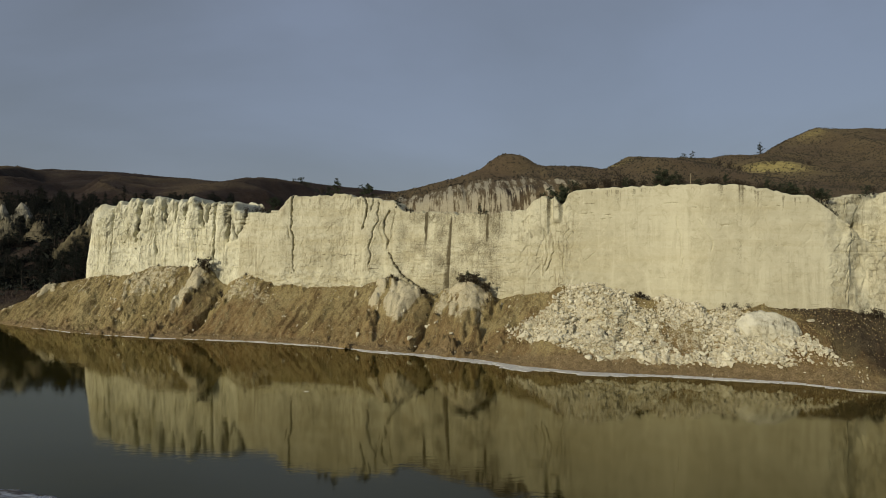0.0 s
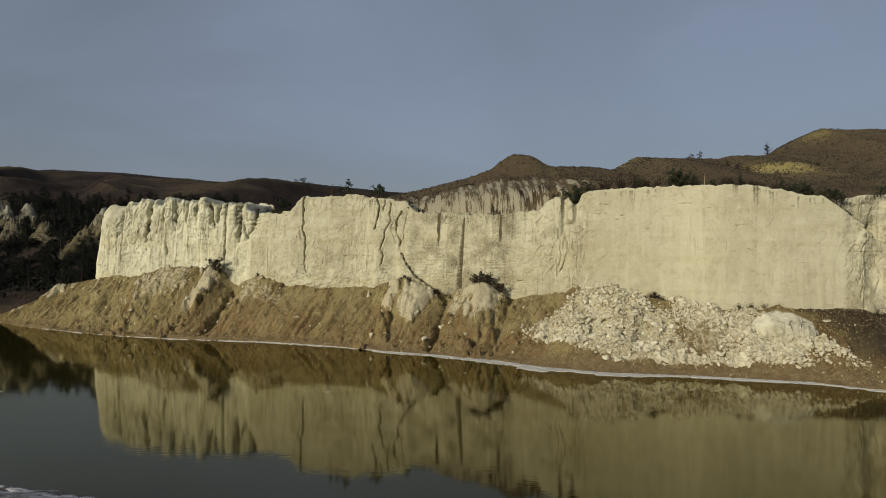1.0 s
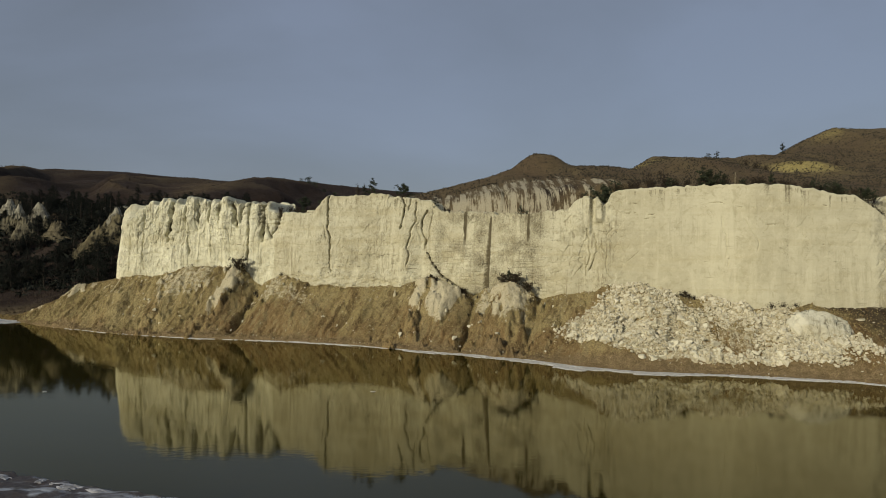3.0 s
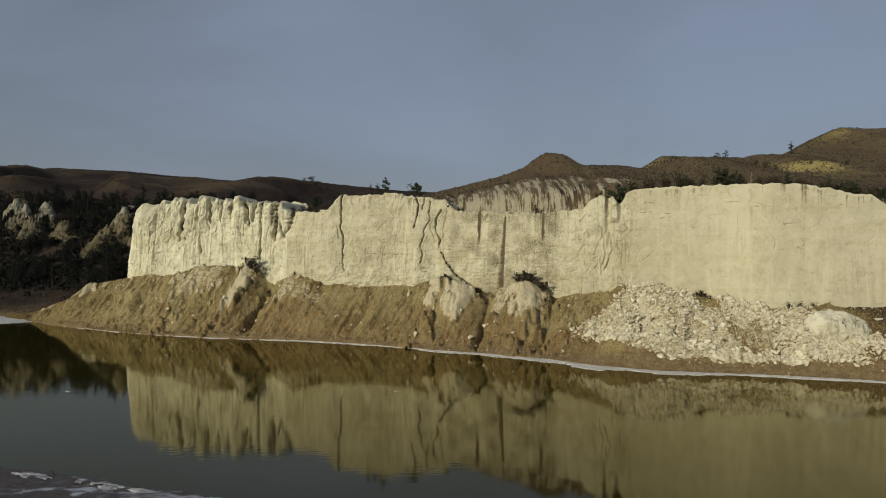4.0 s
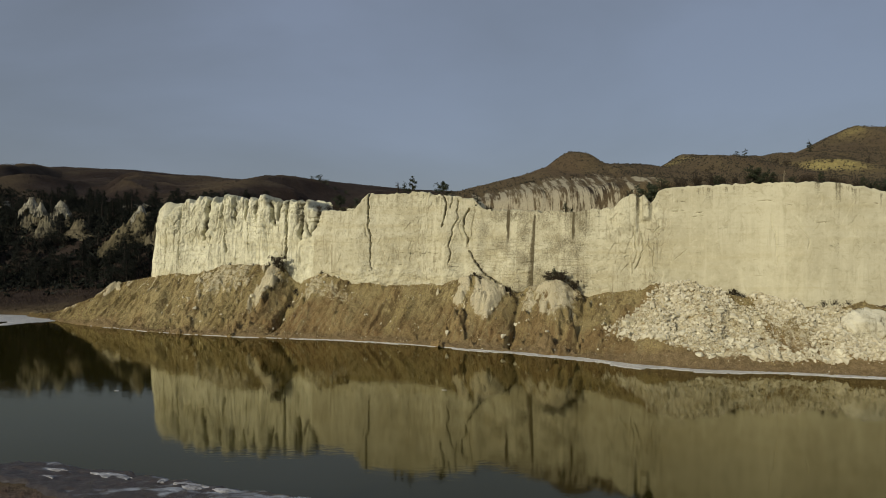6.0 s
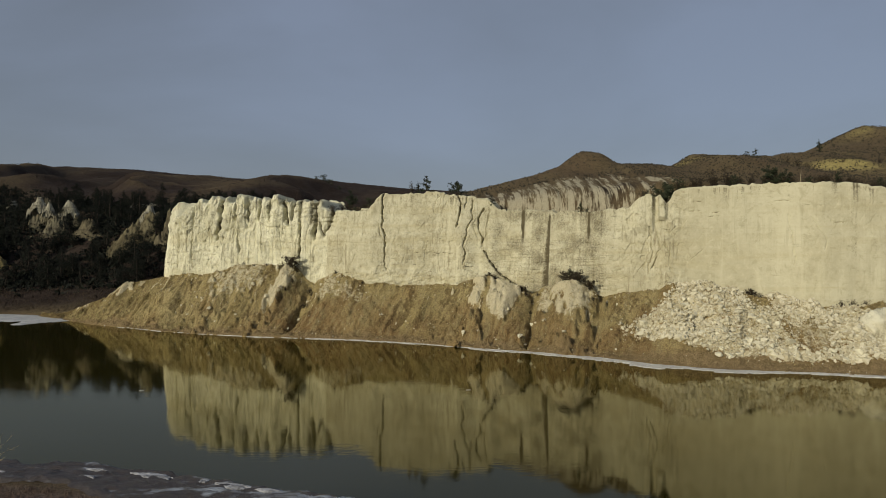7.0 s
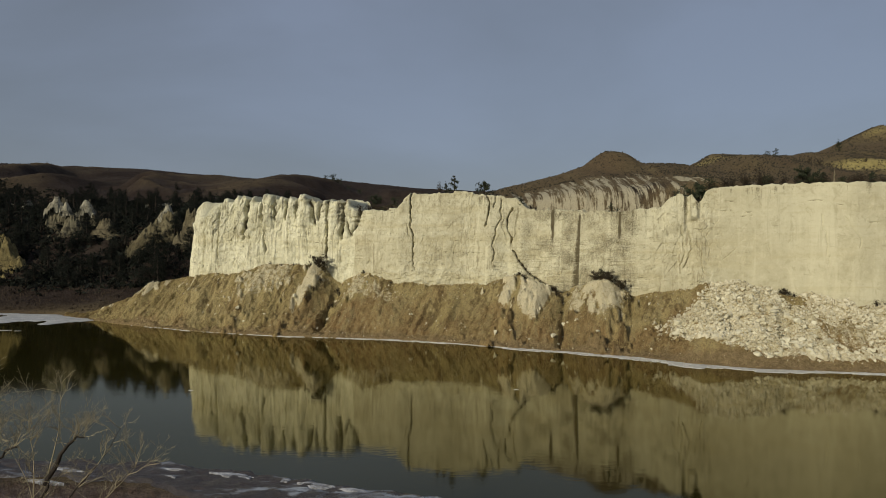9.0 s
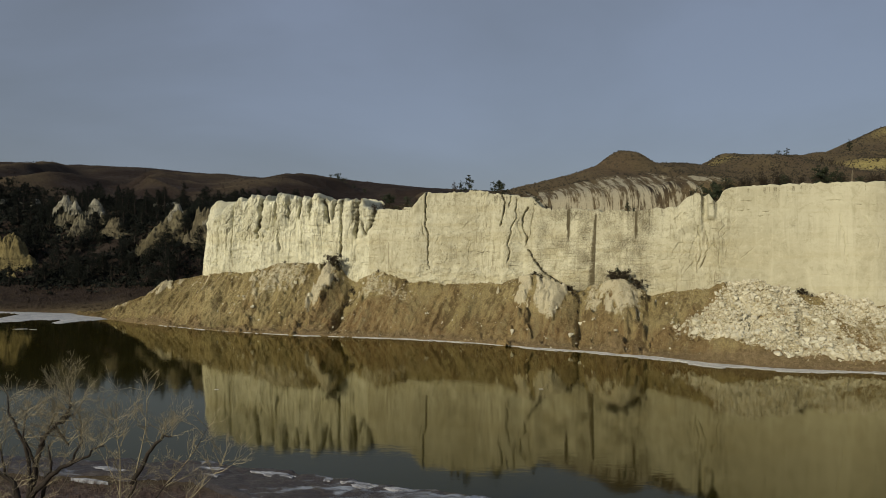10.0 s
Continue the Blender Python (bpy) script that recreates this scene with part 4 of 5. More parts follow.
            sizes.append(width * rng.uniform(0.10, 0.17))
    for j in range(clumps // 6):
        centres.append(Vector(stem[-1]) + Vector((rng.gauss(0, 0.06) * width, rng.gauss(0, 0.06) * width, -rng.uniform(-0.07, 0.28) * height)))
        sizes.append(width * rng.uniform(0.06, 0.11))
    part("crown", tri_mesh("crown", needles(centres, sizes, per, nr, 0.7, leaf), mat), ob)
    return ob


def shrub(name, height, width, seed, mat, label, stems=16, twigs=3):
    """A leafless or thin-leaved bush: many stems fanning out, fine twigs on them."""
    rng, nr = random.Random(seed), np.random.RandomState(seed)
    ob = thing(name, label, "bush")
    woody, centres, sizes = [], [], []
    for i in range(stems):
        turn, r = rng.uniform(0, 6.28), abs(rng.gauss(0, 0.5)) * width * 0.5
        top_ = Vector((math.cos(turn) * r, math.sin(turn) * r, height * rng.uniform(0.6, 1.0) * (1 - 0.35 * min(1, r / width))))
        p = bent((math.cos(turn) * r * 0.2, math.sin(turn) * r * 0.2, -0.25), top_, rng, 4, 0.1)
        woody.append(tube(p, [height * q for q in (0.016, 0.012, 0.008, 0.003)], 3))
        for j in range(twigs):
            a = p[1].lerp(p[3], rng.uniform(0.1, 0.95))
            tip = a + Vector((rng.gauss(0, 1), rng.gauss(0, 1), abs(rng.gauss(0.5, 0.8)))) * height * 0.13
            woody.append(tube([a, tip], [height * 0.007, height * 0.002], 3))
            centres.append(tip)
            sizes.append(height * rng.uniform(0.06, 0.11))
    part("woody_base", soup("woody_base", *joined(woody), BARK), ob)
    part("foliage", tri_mesh("foliage", needles(centres, sizes, 7, nr, 0.9), mat), ob)
    return ob


kinds = {}


def plant(build, key, x, y, z_, size, turn, label="", group=""):
    """Builds the first of a kind, then copies it."""
    m = pose(x, y, z_, 0, 0, turn) @ Matrix.Diagonal((size, size, size, 1))
    if key not in kinds:
        ob = kinds[key] = build()
        ob.matrix_basis = m
    else:
        src = kinds[key]
        keep = src.matrix_basis.copy()
        src.matrix_basis = Matrix.Identity(4)
        ob = copy_thing(src, m)
        src.matrix_basis = keep
    return tagged(ob, label, "", group)


def hill(x, y):
    return float(ground_z(np.array([x]), np.array([y]))[0])


def slope_z(x, y):
    """The height of the talus at a place of the plan."""
    d = (tx - x) ** 2 + (ty - y) ** 2
    return float(tz[np.unravel_index(np.argmin(d), d.shape)])


def brow_z(x, back):
    """The height of the cliff's top, a little way behind its edge."""
    i = int(np.argmin(np.abs(lx - x) + np.where(ly > 232, 99, 0)))
    return float(top[i] - 0.12 * back - 0.1)


# ---- trees and bushes on the heights ----
def j_tall():
    return juniper("pine_tree", 4.0, 2.6, 3, NEEDLES, "small dark green pine on the ridge", 0.55, 90, 10)


def j_wide():
    return juniper("juniper_bush", 3.2, 4.2, 5, NEEDLES, "broad dark juniper on the cliff top", 0.2, 110, 10)


def j_round():
    return juniper("juniper_bush", 2.4, 2.8, 8, NEEDLES, "rounded dark juniper bush on the cliff top", 0.25, 80, 9)


def j_open():
    return juniper("pine_tree", 4.4, 3.2, 12, NEEDLES, "ragged open-crowned pine on the cliff top", 0.25, 105, 10)


def s_brown():
    return shrub("brush", 2.2, 3.4, 21, BRUSH, "brown leafless brush on the cliff top", 22, 4)


def s_thin():
    return shrub("sapling", 3.6, 1.7, 23, BRUSH, "thin grey leafless sapling on the cliff top", 9, 5)


def s_dark():
    return shrub("shrub", 1.8, 3.0, 25, SCRUB, "dark low shrub at the foot of the cliff", 26, 4)


def s_scrub():
    return juniper("scrub_bush", 2.6, 4.4, 33, SCRUB, "dense dark brown bush on the slope", 0.12, 130, 10)


SCRUB = leafy("dark_scrub", (0.055, 0.042, 0.024), (0.075, 0.058, 0.030))

# the skyline trees, one by one
plant(j_open, "open", -29.8, 202.5, 38.4, 1.1, 0, "ragged green pine standing on the cliff top", "skyline trees")
plant(s_thin, "thin", -33.8, 202, 38.2, 0.9, 40, "thin leafless sapling on the cliff top", "skyline trees")
plant(j_tall, "tall", -32.0, 202.5, 38.2, 0.85, 70, "slim dark pine beside the ragged pine", "skyline trees")
plant(j_wide, "wide", -21.4, 203.5, 38.4, 1.1, 10, "broad dark juniper alone on the cliff top", "skyline trees")
plant(j_wide, "wide", -53.5, 231, 36.2, 1.15, 120, "large dark juniper behind the notched wall", "skyline trees")
plant(j_round, "round", -47.5, 226, 35.9, 1.2, 30, "dark juniper bush behind the notched wall", "skyline trees")
plant(s_brown, "brown", -44.8, 219, 35.0, 1.3, 30, "brown brush behind the notched wall", "skyline trees")
for x, s, turn in ((-118, 0.95, 10), (-113, 0.8, 80), (-124, 0.5, 60), (-96, 0.6, 30), (-105, 0.5, 130)):
    plant(j_round, "round", x, 600, hill(x, 600) - 0.2, s * 2.6, turn, "far dark tree on the hill crest", "far crest trees")
plant(j_tall, "tall", 122.8, 281, hill(122.8, 281) - 0.2, 1.25, 30, "dark conical pine on the grassy ridge", "skyline trees")
plant(j_open, "open", 92.6, 270, hill(92.6, 270) - 0.2, 0.72, 200, "bare-limbed pine on the grassy ridge", "skyline trees")
plant(j_round, "round", 89.5, 270, hill(89.5, 270) - 0.2, 0.75, 90, "small dark bush on the grassy ridge", "skyline trees")
for x, y, s, turn in ((95, 250, 1.2, 20), (99, 251, 1.35, 80), (101.5, 249, 1.0, 140), (112, 246, 0.8, 50), (84, 258, 0.7, 9), (121, 240, 0.9, 70)):
    plant(s_brown, "brown", x, y, hill(x, y) - 0.1, s, turn, "brown brush in the hollow of the hill", "hill brush")

for x, y, s, key in ((-56.5, 208, 1.0, "brown"), (-54, 209, 1.1, "brown"), (-51.5, 207, 0.9, "brown"), (-49, 206.5, 0.8, "brown"), (-57.5, 210.5, 1.1, "brown"), (-47.5, 208, 1.0, "brown"), (-53, 212, 1.2, "brown"), (-50.5, 211, 0.8, "round"), (-46, 205.5, 0.6, "brown")):
    plant(s_brown if key == "brown" else j_round, key, x, y, brow_z(x, 2) - 0.1, s, x * 61 % 360, "brown brush in the notch of the wall" if key == "brown" else "dark juniper bush in the notch of the wall", "notch plants")

# along the brow of the smooth wall: x, way back, kind, size
for x, back, kind, s in ((28.4, 3, "wide", 1.15), (31.5, 4, "round", 0.9), (26.5, 2.5, "round", 0.55), (34.6, 4, "brown", 0.9), (36.5, 5, "brown", 1.0), (38.8, 4, "thin", 0.95),
                         (41.8, 4, "thin", 1.05), (43.0, 3.5, "round", 0.8), (44.5, 4.5, "brown", 0.8), (47, 4, "thin", 0.65), (50.2, 4, "open", 0.8), (51.8, 4.5, "wide", 0.95), (53.6, 4, "round", 0.85),
                         (57.5, 4, "round", 0.6), (60.0, 4, "brown", 0.45), (63, 4, "tall", 0.62), (65.5, 4, "brown", 0.55), (68, 4.5, "brown", 0.6), (70.5, 5, "brown", 0.75), (71.8, 5, "tall", 0.7),
                         (74.5, 5.5, "round", 1.0), (76.3, 5, "wide", 0.8), (78.0, 4, "round", 0.75), (80, 4, "brown", 0.9), (80.6, 2.2, "round", 0.7), (82.2, 2.5, "wide", 0.65),
                         (83.0, 1.6, "dark", 0.8), (92.5, 4, "round", 0.65), (94.0, 4, "brown", 0.6), (33, 6, "brown", 0.8), (40, 7, "brown", 0.9), (55, 7, "brown", 0.7), (24, 4, "brown", 0.5)):
    build = {"wide": j_wide, "round": j_round, "brown": s_brown, "thin": s_thin, "open": j_open, "tall": j_tall, "dark": s_dark}[kind]
    label = {"wide": "broad dark juniper at the brow of the wall", "round": "rounded dark juniper bush at the brow of the wall", "brown": "brown leafless brush at the brow of the wall",
             "thin": "thin grey leafless sapling at the brow of the wall", "open": "ragged pine at the brow of the wall", "tall": "small upright pine at the brow of the wall",
             "dark": "dark shrub in the notch of the brow"}[kind]
    plant(build, kind, x, float(cliff_y(x)) + 0.75 * back, brow_z(x, back) + 0.15, s * 1.4, x * 37 % 360, label, "brow plants")
rng = random.Random(61)
for i in range(34):
    x = rng.uniform(29, 80)
    plant(s_brown, "brown", x, float(cliff_y(x)) + rng.uniform(2, 7), brow_z(x, 3) + 0.2, rng.uniform(0.7, 1.25), rng.uniform(0, 360), "brown leafless brush at the brow of the wall", "brow plants")
for x, z_up in ((-13.6, 21.2), (-12.8, 19.8), (-12.0, 18.7), (-11.2, 17.6), (-10.3, 16.4), (-9.0, 15.4), (-7.6, 14.5), (-6.2, 13.7)):
    plant(s_dark, "dark", x, float(cliff_y(x)) - 0.8, z_up - 0.3, 0.42, x * 77 % 360, "dark shrub growing from a slanting crack", "crack shrubs")
for x, y, s in ((-62.3, 203.5, 1.0), (-61.6, 201.8, 0.9), (-63.3, 199.6, 0.95), (-62.7, 197.4, 0.85), (-64.2, 195.4, 0.8), (-64.6, 193.2, 0.65), (-65.4, 191.2, 0.5), (-3.0, 182.4, 0.8), (-3.8, 179.2, 0.6)):
    plant(s_dark, "dark", x, y, slope_z(x, y) - 0.15, s, x * 77 % 360, "dark brown brush filling the gully", "gully brush")
for x in (79.0, 80.2, 81.3, 82.6, 83.8, 84.8):
    plant(s_dark, "dark", x, float(cliff_y(x)) + 1.3, 36.3 - (x - 78) * 0.75, 0.75, x * 77 % 360, "dark shrub on the slanting ledge of the brow", "ledge plants")
# a pale dead stem
snag = thing("dead_snag", "pale bleached dead tree stem at the brow", "dead tree", at=pose(56.3, 165.5, brow_z(56, 4), 0, 2, 0))
part("trunk", soup("trunk", *tube(((0, 0, -0.3), (0.05, 0, 1.2), (-0.02, 0, 2.4), (0.06, 0, 3.5)), (0.11, 0.09, 0.07, 0.03), 6), TWIG, True), snag)
part("limb", soup("limb", *tube(((0, 0, 2.1), (0.3, 0.1, 2.5), (0.42, 0.1, 2.9)), (0.04, 0.03, 0.01), 4), TWIG), snag)

# the ledge of the stained wall
for x, back, kind, s in ((-12.2, 1.5, "open", 0.62), (-9.8, 1.5, "brown", 0.75), (-8.6, 0.8, "brown", 0.5), (9.2, 1.2, "tall", 0.78), (10.6, 1.2, "round", 0.55), (24.5, 2.5, "round", 0.6), (19.5, 2.2, "brown", 0.4), (16, 2.5, "brown", 0.35)):
    build = {"round": j_round, "brown": s_brown, "open": j_open, "tall": j_tall}[kind]
    label = {"round": "small dark juniper on the rock ledge", "brown": "brown brush on the rock ledge", "open": "ragged young pine on the rock ledge", "tall": "small dark pine on the rock ledge"}[kind]
    plant(build, kind, x, float(cliff_y(x)) + back, brow_z(x, back) - 0.1, s, x * 53 % 360, label, "ledge plants")

# at the foot of the wall and on the spurs: x, y, kind, size
for x, y, kind, s in ((6.3, 180.2, "tall", 0.85), (4.8, 179.6, "scrub", 0.75), (7.6, 179.0, "scrub", 0.9), (10.4, 177.6, "scrub", 0.75), (-67.6, 205.8, "scrub", 1.0), (-5.0, 184.5, "scrub", 0.55), (-13.2, 188.3, "scrub", 0.5), (45, 165.2, "scrub", 0.5), (36.5, 168.8, "scrub", 0.45), (90.5, 151.5, "scrub", 0.7), (5.0, 178.8, "dark", 1.1), (8.0, 178.6, "dark", 1.25), (10.4, 177.0, "dark", 1.0), (10.8, 174.5, "dark", 0.9), (7.0, 177.2, "dark", 0.8), (-11.8, 187.2, "dark", 0.85), (-13.6, 188, "dark", 0.55),
                      ) + ((-5.2, 185, "dark", 0.9), (-4.4, 182.5, "dark", 0.8), (-1.4, 183.5, "dark", 0.6), (-82.5, 210.2, "dark", 0.65), (-79, 209.5, "dark", 0.7), (-75.5, 208.8, "dark", 0.6),
                      (-70.5, 207.2, "dark", 1.15), (-68.3, 206.4, "dark", 1.3), (-66.5, 205.5, "dark", 1.1), (-67.0, 202.8, "dark", 0.9), (-68.3, 200, "dark", 0.75), (-70, 196.5, "dark", 0.6), (-54.8, 202, "dark", 0.65), (-47, 198, "dark", 0.5),
                      (-21.5, 192.2, "dark", 0.4), (29.5, 170.5, "dark", 0.8), (32, 171, "dark", 0.7), (34.5, 170, "dark", 0.55), (44, 165.5, "dark", 0.8), (46.8, 164.2, "dark", 0.7), (60.5, 156, "dark", 0.9), (63, 155.5, "dark", 1.0), (65.5, 155.5, "dark", 0.8),
                      (88.5, 152.5, "dark", 1.1), (91, 150.5, "dark", 1.2), (93.5, 148, "dark", 1.0), (41.5, 166, "dark", 0.5)):
    build = {"tall": j_tall, "dark": s_dark, "scrub": s_scrub}[kind]
    label = "small dark pine on the chalky spur" if kind == "tall" else "dark low shrub on the talus slope"
    plant(build, kind, x, y, slope_z(x, y) - 0.15, s, x * 71 % 360, label, "slope shrubs")


# ---- fallen rock ----
def block_mesh(seed, squash=0.8, points=15, edge=0.05):
    rng = random.Random(seed)
    bm = bmesh.new()
    for i in range(points):
        d = Vector((rng.gauss(0, 1), rng.gauss(0, 1), rng.gauss(0, 1))).normalized()
        big = max(abs(c) for c in d)
        d = d.lerp(d / big, 0.55)
        bm.verts.new((d.x * rng.uniform(0.85, 1.15), d.y * rng.uniform(0.7, 1.0), d.z * squash))
    res = bmesh.ops.convex_hull(bm, input=bm.verts)
    bmesh.ops.delete(bm, geom=[e for e in res["geom_interior"] if isinstance(e, bmesh.types.BMVert)], context="VERTS")
    if edge:
        bmesh.ops.bevel(bm, geom=bm.edges[:], offset=edge, segments=1, affect="EDGES", profile=0.6)
    mesh = bpy.data.meshes.new("boulder")
    bm.to_mesh(mesh)
    bm.free()
    mesh.materials.append(BOULDER)
    return mesh


BOULDER, k, b = material("fallen_sandstone", 0.95, 0.15)
g = k.noise(k.coords(), 1.3, 6, 0.65, 0.4)
tone = k.mix(k.chance(), (0.72, 0.685, 0.515), (0.58, 0.54, 0.39))
tone = k.mix(k.ramp(g, 0.42, 0.7, 0, 0.5), tone, (0.42, 0.365, 0.235))
k.link(tone, b.inputs["Base Color"])
k.link(k.bump(k.noise(k.coords(), 3.5, 5, 0.7), 0.6, 0.2), b.inputs["Normal"])
PEBBLE, k, b = material("broken_sandstone", 0.95, 0.15)
k.link(k.mix(k.island(), (0.64, 0.60, 0.45), (0.42, 0.37, 0.24)), b.inputs["Base Color"])
blocks_ = [block_mesh(100 + i, random.Random(i).uniform(0.5, 0.9)) for i in range(14)]


fall = thing("rockfall", "broad heap of pale angular sandstone blocks below the wall", "rockfall")
rng = random.Random(77)
big, tries = 0, 0
while big < 300 and tries < 20000:
    tries += 1
    x = rng.uniform(14, 76)
    y = rng.uniform(float(shore_y(x - 5)), float(cliff_y(x)))
    if rng.random() > float(pile(x, y)):
        continue
    up = (y - float(shore_y(x - 5))) / (float(cliff_y(x)) - float(shore_y(x - 5)))
    s = min(0.95, 0.36 * math.exp(abs(rng.gauss(0, 0.5)))) * (1.2 - 0.35 * up)
    ob = part("boulder", rng.choice(blocks_), fall)
    ob.matrix_basis = pose(x, y, slope_z(x, y) + s * 0.28, rng.uniform(-35, 35), rng.uniform(-35, 35), rng.uniform(0, 360)) @ Matrix.Diagonal((s * rng.uniform(0.8, 1.35), s, s * rng.uniform(0.8, 1.1), 1))
    big += 1
# the great smooth slab at its eastern end
bm = bmesh.new()
bmesh.ops.create_icosphere(bm, subdivisions=5, radius=1.0)
for w in bm.verts:
    n_ = noise.fractal(w.co * 1.4, 0.9, 2.0, 5) * 0.12 + noise.noise(w.co * 5) * 0.05 - 0.09 * (1 - min(1, abs(noise.noise(w.co * 2.3 + Vector((3, 1, 2)))) * 9))
    c = w.co * (1 + n_)
    groove = 0.05 * abs(math.sin(7 * (c.x + 0.4 * c.z)))
    w.co = Vector((c.x * 6.6, c.y * 2.3, c.z * 4.6)) * (1 - groove)
slab_mesh = bpy.data.meshes.new("slab")
bm.to_mesh(slab_mesh)
bm.free()
slab_mesh.materials.append(chalk_rock("slab_sandstone", (0.66, 0.63, 0.48), (0.56, 0.53, 0.39), (0.20, 0.17, 0.10), 0.4, 0.7))
slab_mesh.polygons.foreach_set("use_smooth", np.ones(len(slab_mesh.polygons), bool))
slab = part("slab", slab_mesh, fall, "great smooth grey-white slab of rock")
slab.matrix_basis = pose(66.0, 145.8, slope_z(66.0, 145.8) - 0.3, -36, 8, -16)
# the small stuff between the blocks
nr = np.random.RandomState(5)
px_ = nr.uniform(13, 77, 60000)
py_ = shore_y(px_ - 5) + nr.uniform(0, 1, 60000) * (cliff_y(px_) - shore_y(px_ - 5))
keep = nr.uniform(0, 1, 60000) < pile(px_, py_)
px_, py_ = px_[keep][:26000], py_[keep][:26000]
proto = []
for i in range(8):
    m_ = block_mesh(300 + i, 0.75, 9, 0)
    co = np.array([w.co[:] for w in m_.vertices])
    proto.append((co, [tuple(f.vertices) for f in m_.polygons]))
sv, sf = [], []
near_i = {}
for x, y in zip(px_, py_):
    key = (round(x * 2), round(y * 2))
    if key not in near_i:
        near_i[key] = slope_z(x, y)
    coarse = float(vnoise(x / 4.5, y / 4.5, 0, 112))
    if coarse < -0.15 and nr.rand() < 0.75:
        continue
    co, fs = proto[nr.randint(8)]
    s = min(0.6, 0.14 * math.exp(abs(nr.normal(0, 0.75)))) * (0.75 + 0.9 * max(0.0, coarse))
    q = np.array(Euler(nr.uniform(0, 6.28, 3)).to_matrix())
    base = len(sv)
    sv.extend(((co * s) @ q.T + (x, y, near_i[key] + s * 0.3)).tolist())
    sf.extend([tuple(i + base for i in f) for f in fs])
part("rubble", soup("rubble", sv, sf, PEBBLE), fall, "broken pale rubble between the blocks", "stuff")

nr = np.random.RandomState(25)
ii, jj = nr.randint(8, 84, 14000), nr.randint(0, tx.shape[1], 14000)
many = np.clip(0.06 + 0.9 * chalk[ii, jj], 0, 1) * np.where((tx[ii, jj] > -128) & (tx[ii, jj] < 96), 1, 0)
keep = nr.uniform(0, 1, 14000) < many
sv, sf = [], []
for i, j in zip(ii[keep], jj[keep]):
    co, fs = proto[nr.randint(8)]
    s = 0.09 * math.exp(abs(nr.normal(0, 0.6)))
    q = np.array(Euler(nr.uniform(0, 6.28, 3)).to_matrix())
    base = len(sv)
    sv.extend(((co * s) @ q.T + (tx[i, j], ty[i, j], tz[i, j] + s * 0.3)).tolist())
    sf.extend([tuple(n + base for n in f) for f in fs])
stones = part("loose_stone", soup("loose_stone", sv, sf, PEBBLE))
tagged(stones, "small pale stones strewn over the talus slope", "stones", "", "stuff")

# single rocks lying on the slope and the beach: x, y, size, stretch upward
for x, y, s, tall in ((-20.5, 175, 0.62, 2.3), (-17, 172.5, 0.45, 0.8), (-7.6, 168.3, 0.8, 0.8), (-6.4, 168.6, 0.5, 0.8), (2.2, 165, 0.7, 0.8), (-1.5, 172, 0.7, 1.0), (-3.6, 176, 0.75, 0.8), (-3.0, 174.3, 0.5, 0.8), (-4.5, 173, 0.45, 0.8), (-93, 206, 0.6, 0.9),
                      ) + ((-89, 199, 0.6, 1.2), (-96, 203, 0.5, 0.8), (-84, 204, 0.5, 0.8), (-78, 203.5, 0.6, 1), (-86.5, 197, 0.5, 1), (-81, 196.5, 0.4, 1), (-73.5, 199, 0.6, 1.2), (-62, 200, 0.7, 0.8), (-63.6, 196, 0.6, 0.8), (-56, 201.5, 0.5, 0.8),
                      (-50, 200, 0.4, 1), (-58.8, 202.5, 0.6, 1), (-66, 192, 0.4, 1), (12, 157, 0.35, 0.8), (29, 143.5, 0.9, 0.7), (31, 142.5, 0.7, 0.8), (27, 146, 0.7, 0.8), (43, 140.5, 0.8, 0.8), (75, 147.5, 0.9, 0.35), (-99.5, 208, 0.45, 1), (16, 172, 0.6, 0.8), (12.5, 163, 0.4, 0.8)):
    ob = part("rock", blocks_[int(abs(x * 3 + y)) % 14])
    ob.matrix_basis = pose(x, y, slope_z(x, y) + s * 0.3 * tall, 8, -6, x * 91 % 360) @ Matrix.Diagonal((s, s, s * tall, 1))
    tagged(ob, "pale sandstone rock lying on the grassy slope", "rock", "scattered rocks")


# ---- rock outcrops of the side valley ----
def outcrop(x, y, base, wide, deep, high, seed, mat, label, turn=0, slant=0.35):
    """A weathered knob of rock: ragged in plan, steep or sloping flanks cut by rain, a broken blocky top."""
    a, c = np.meshgrid(np.linspace(-1.6, 1.6, 130), np.linspace(-1.6, 1.6, 96))
    around = np.arctan2(c, a)
    r = (np.abs(a) ** 2.3 + np.abs(c) ** 2.3) ** (1 / 2.3)
    r = r * (1 + 0.22 * fbm(a * 2 + seed, c * 2, 0, 4, seed) + 0.05 * fbm(around * 2.5, r * 3, seed, 3, seed + 5))
    rise = np.clip((1.05 - r) * 1.15 / slant, -3, 1)
    d1, d2, who = cells(a * wide / 4 + 9, c * deep / 4 + 9, seed + 8)
    crown = 0.82 + 0.26 * who * step(0.5, 1.0, rise) + 0.10 * fbm(a * wide / 2, c * deep / 2, 0, 4, seed + 3)
    ledges = 0.05 * vnoise(rise * high / 1.1, seed, 0, seed + 11) + 0.07 * fbm(a * wide / 1.6, c * deep / 1.6, rise * 3, 3, seed + 12)
    p = np.stack((a * wide / 2, c * deep / 2, high * (rise * crown + ledges * (rise > 0)) - 0.4), -1)
    ob = part("rock_outcrop", grid_mesh("outcrop", p, mat, {"hue": 0.4 * step(0.1, 0.6, vnoise(p[..., 2] / 0.9, seed, 0, seed + 11))}))
    ob.matrix_basis = pose(x, y, base, 0, 0, turn)
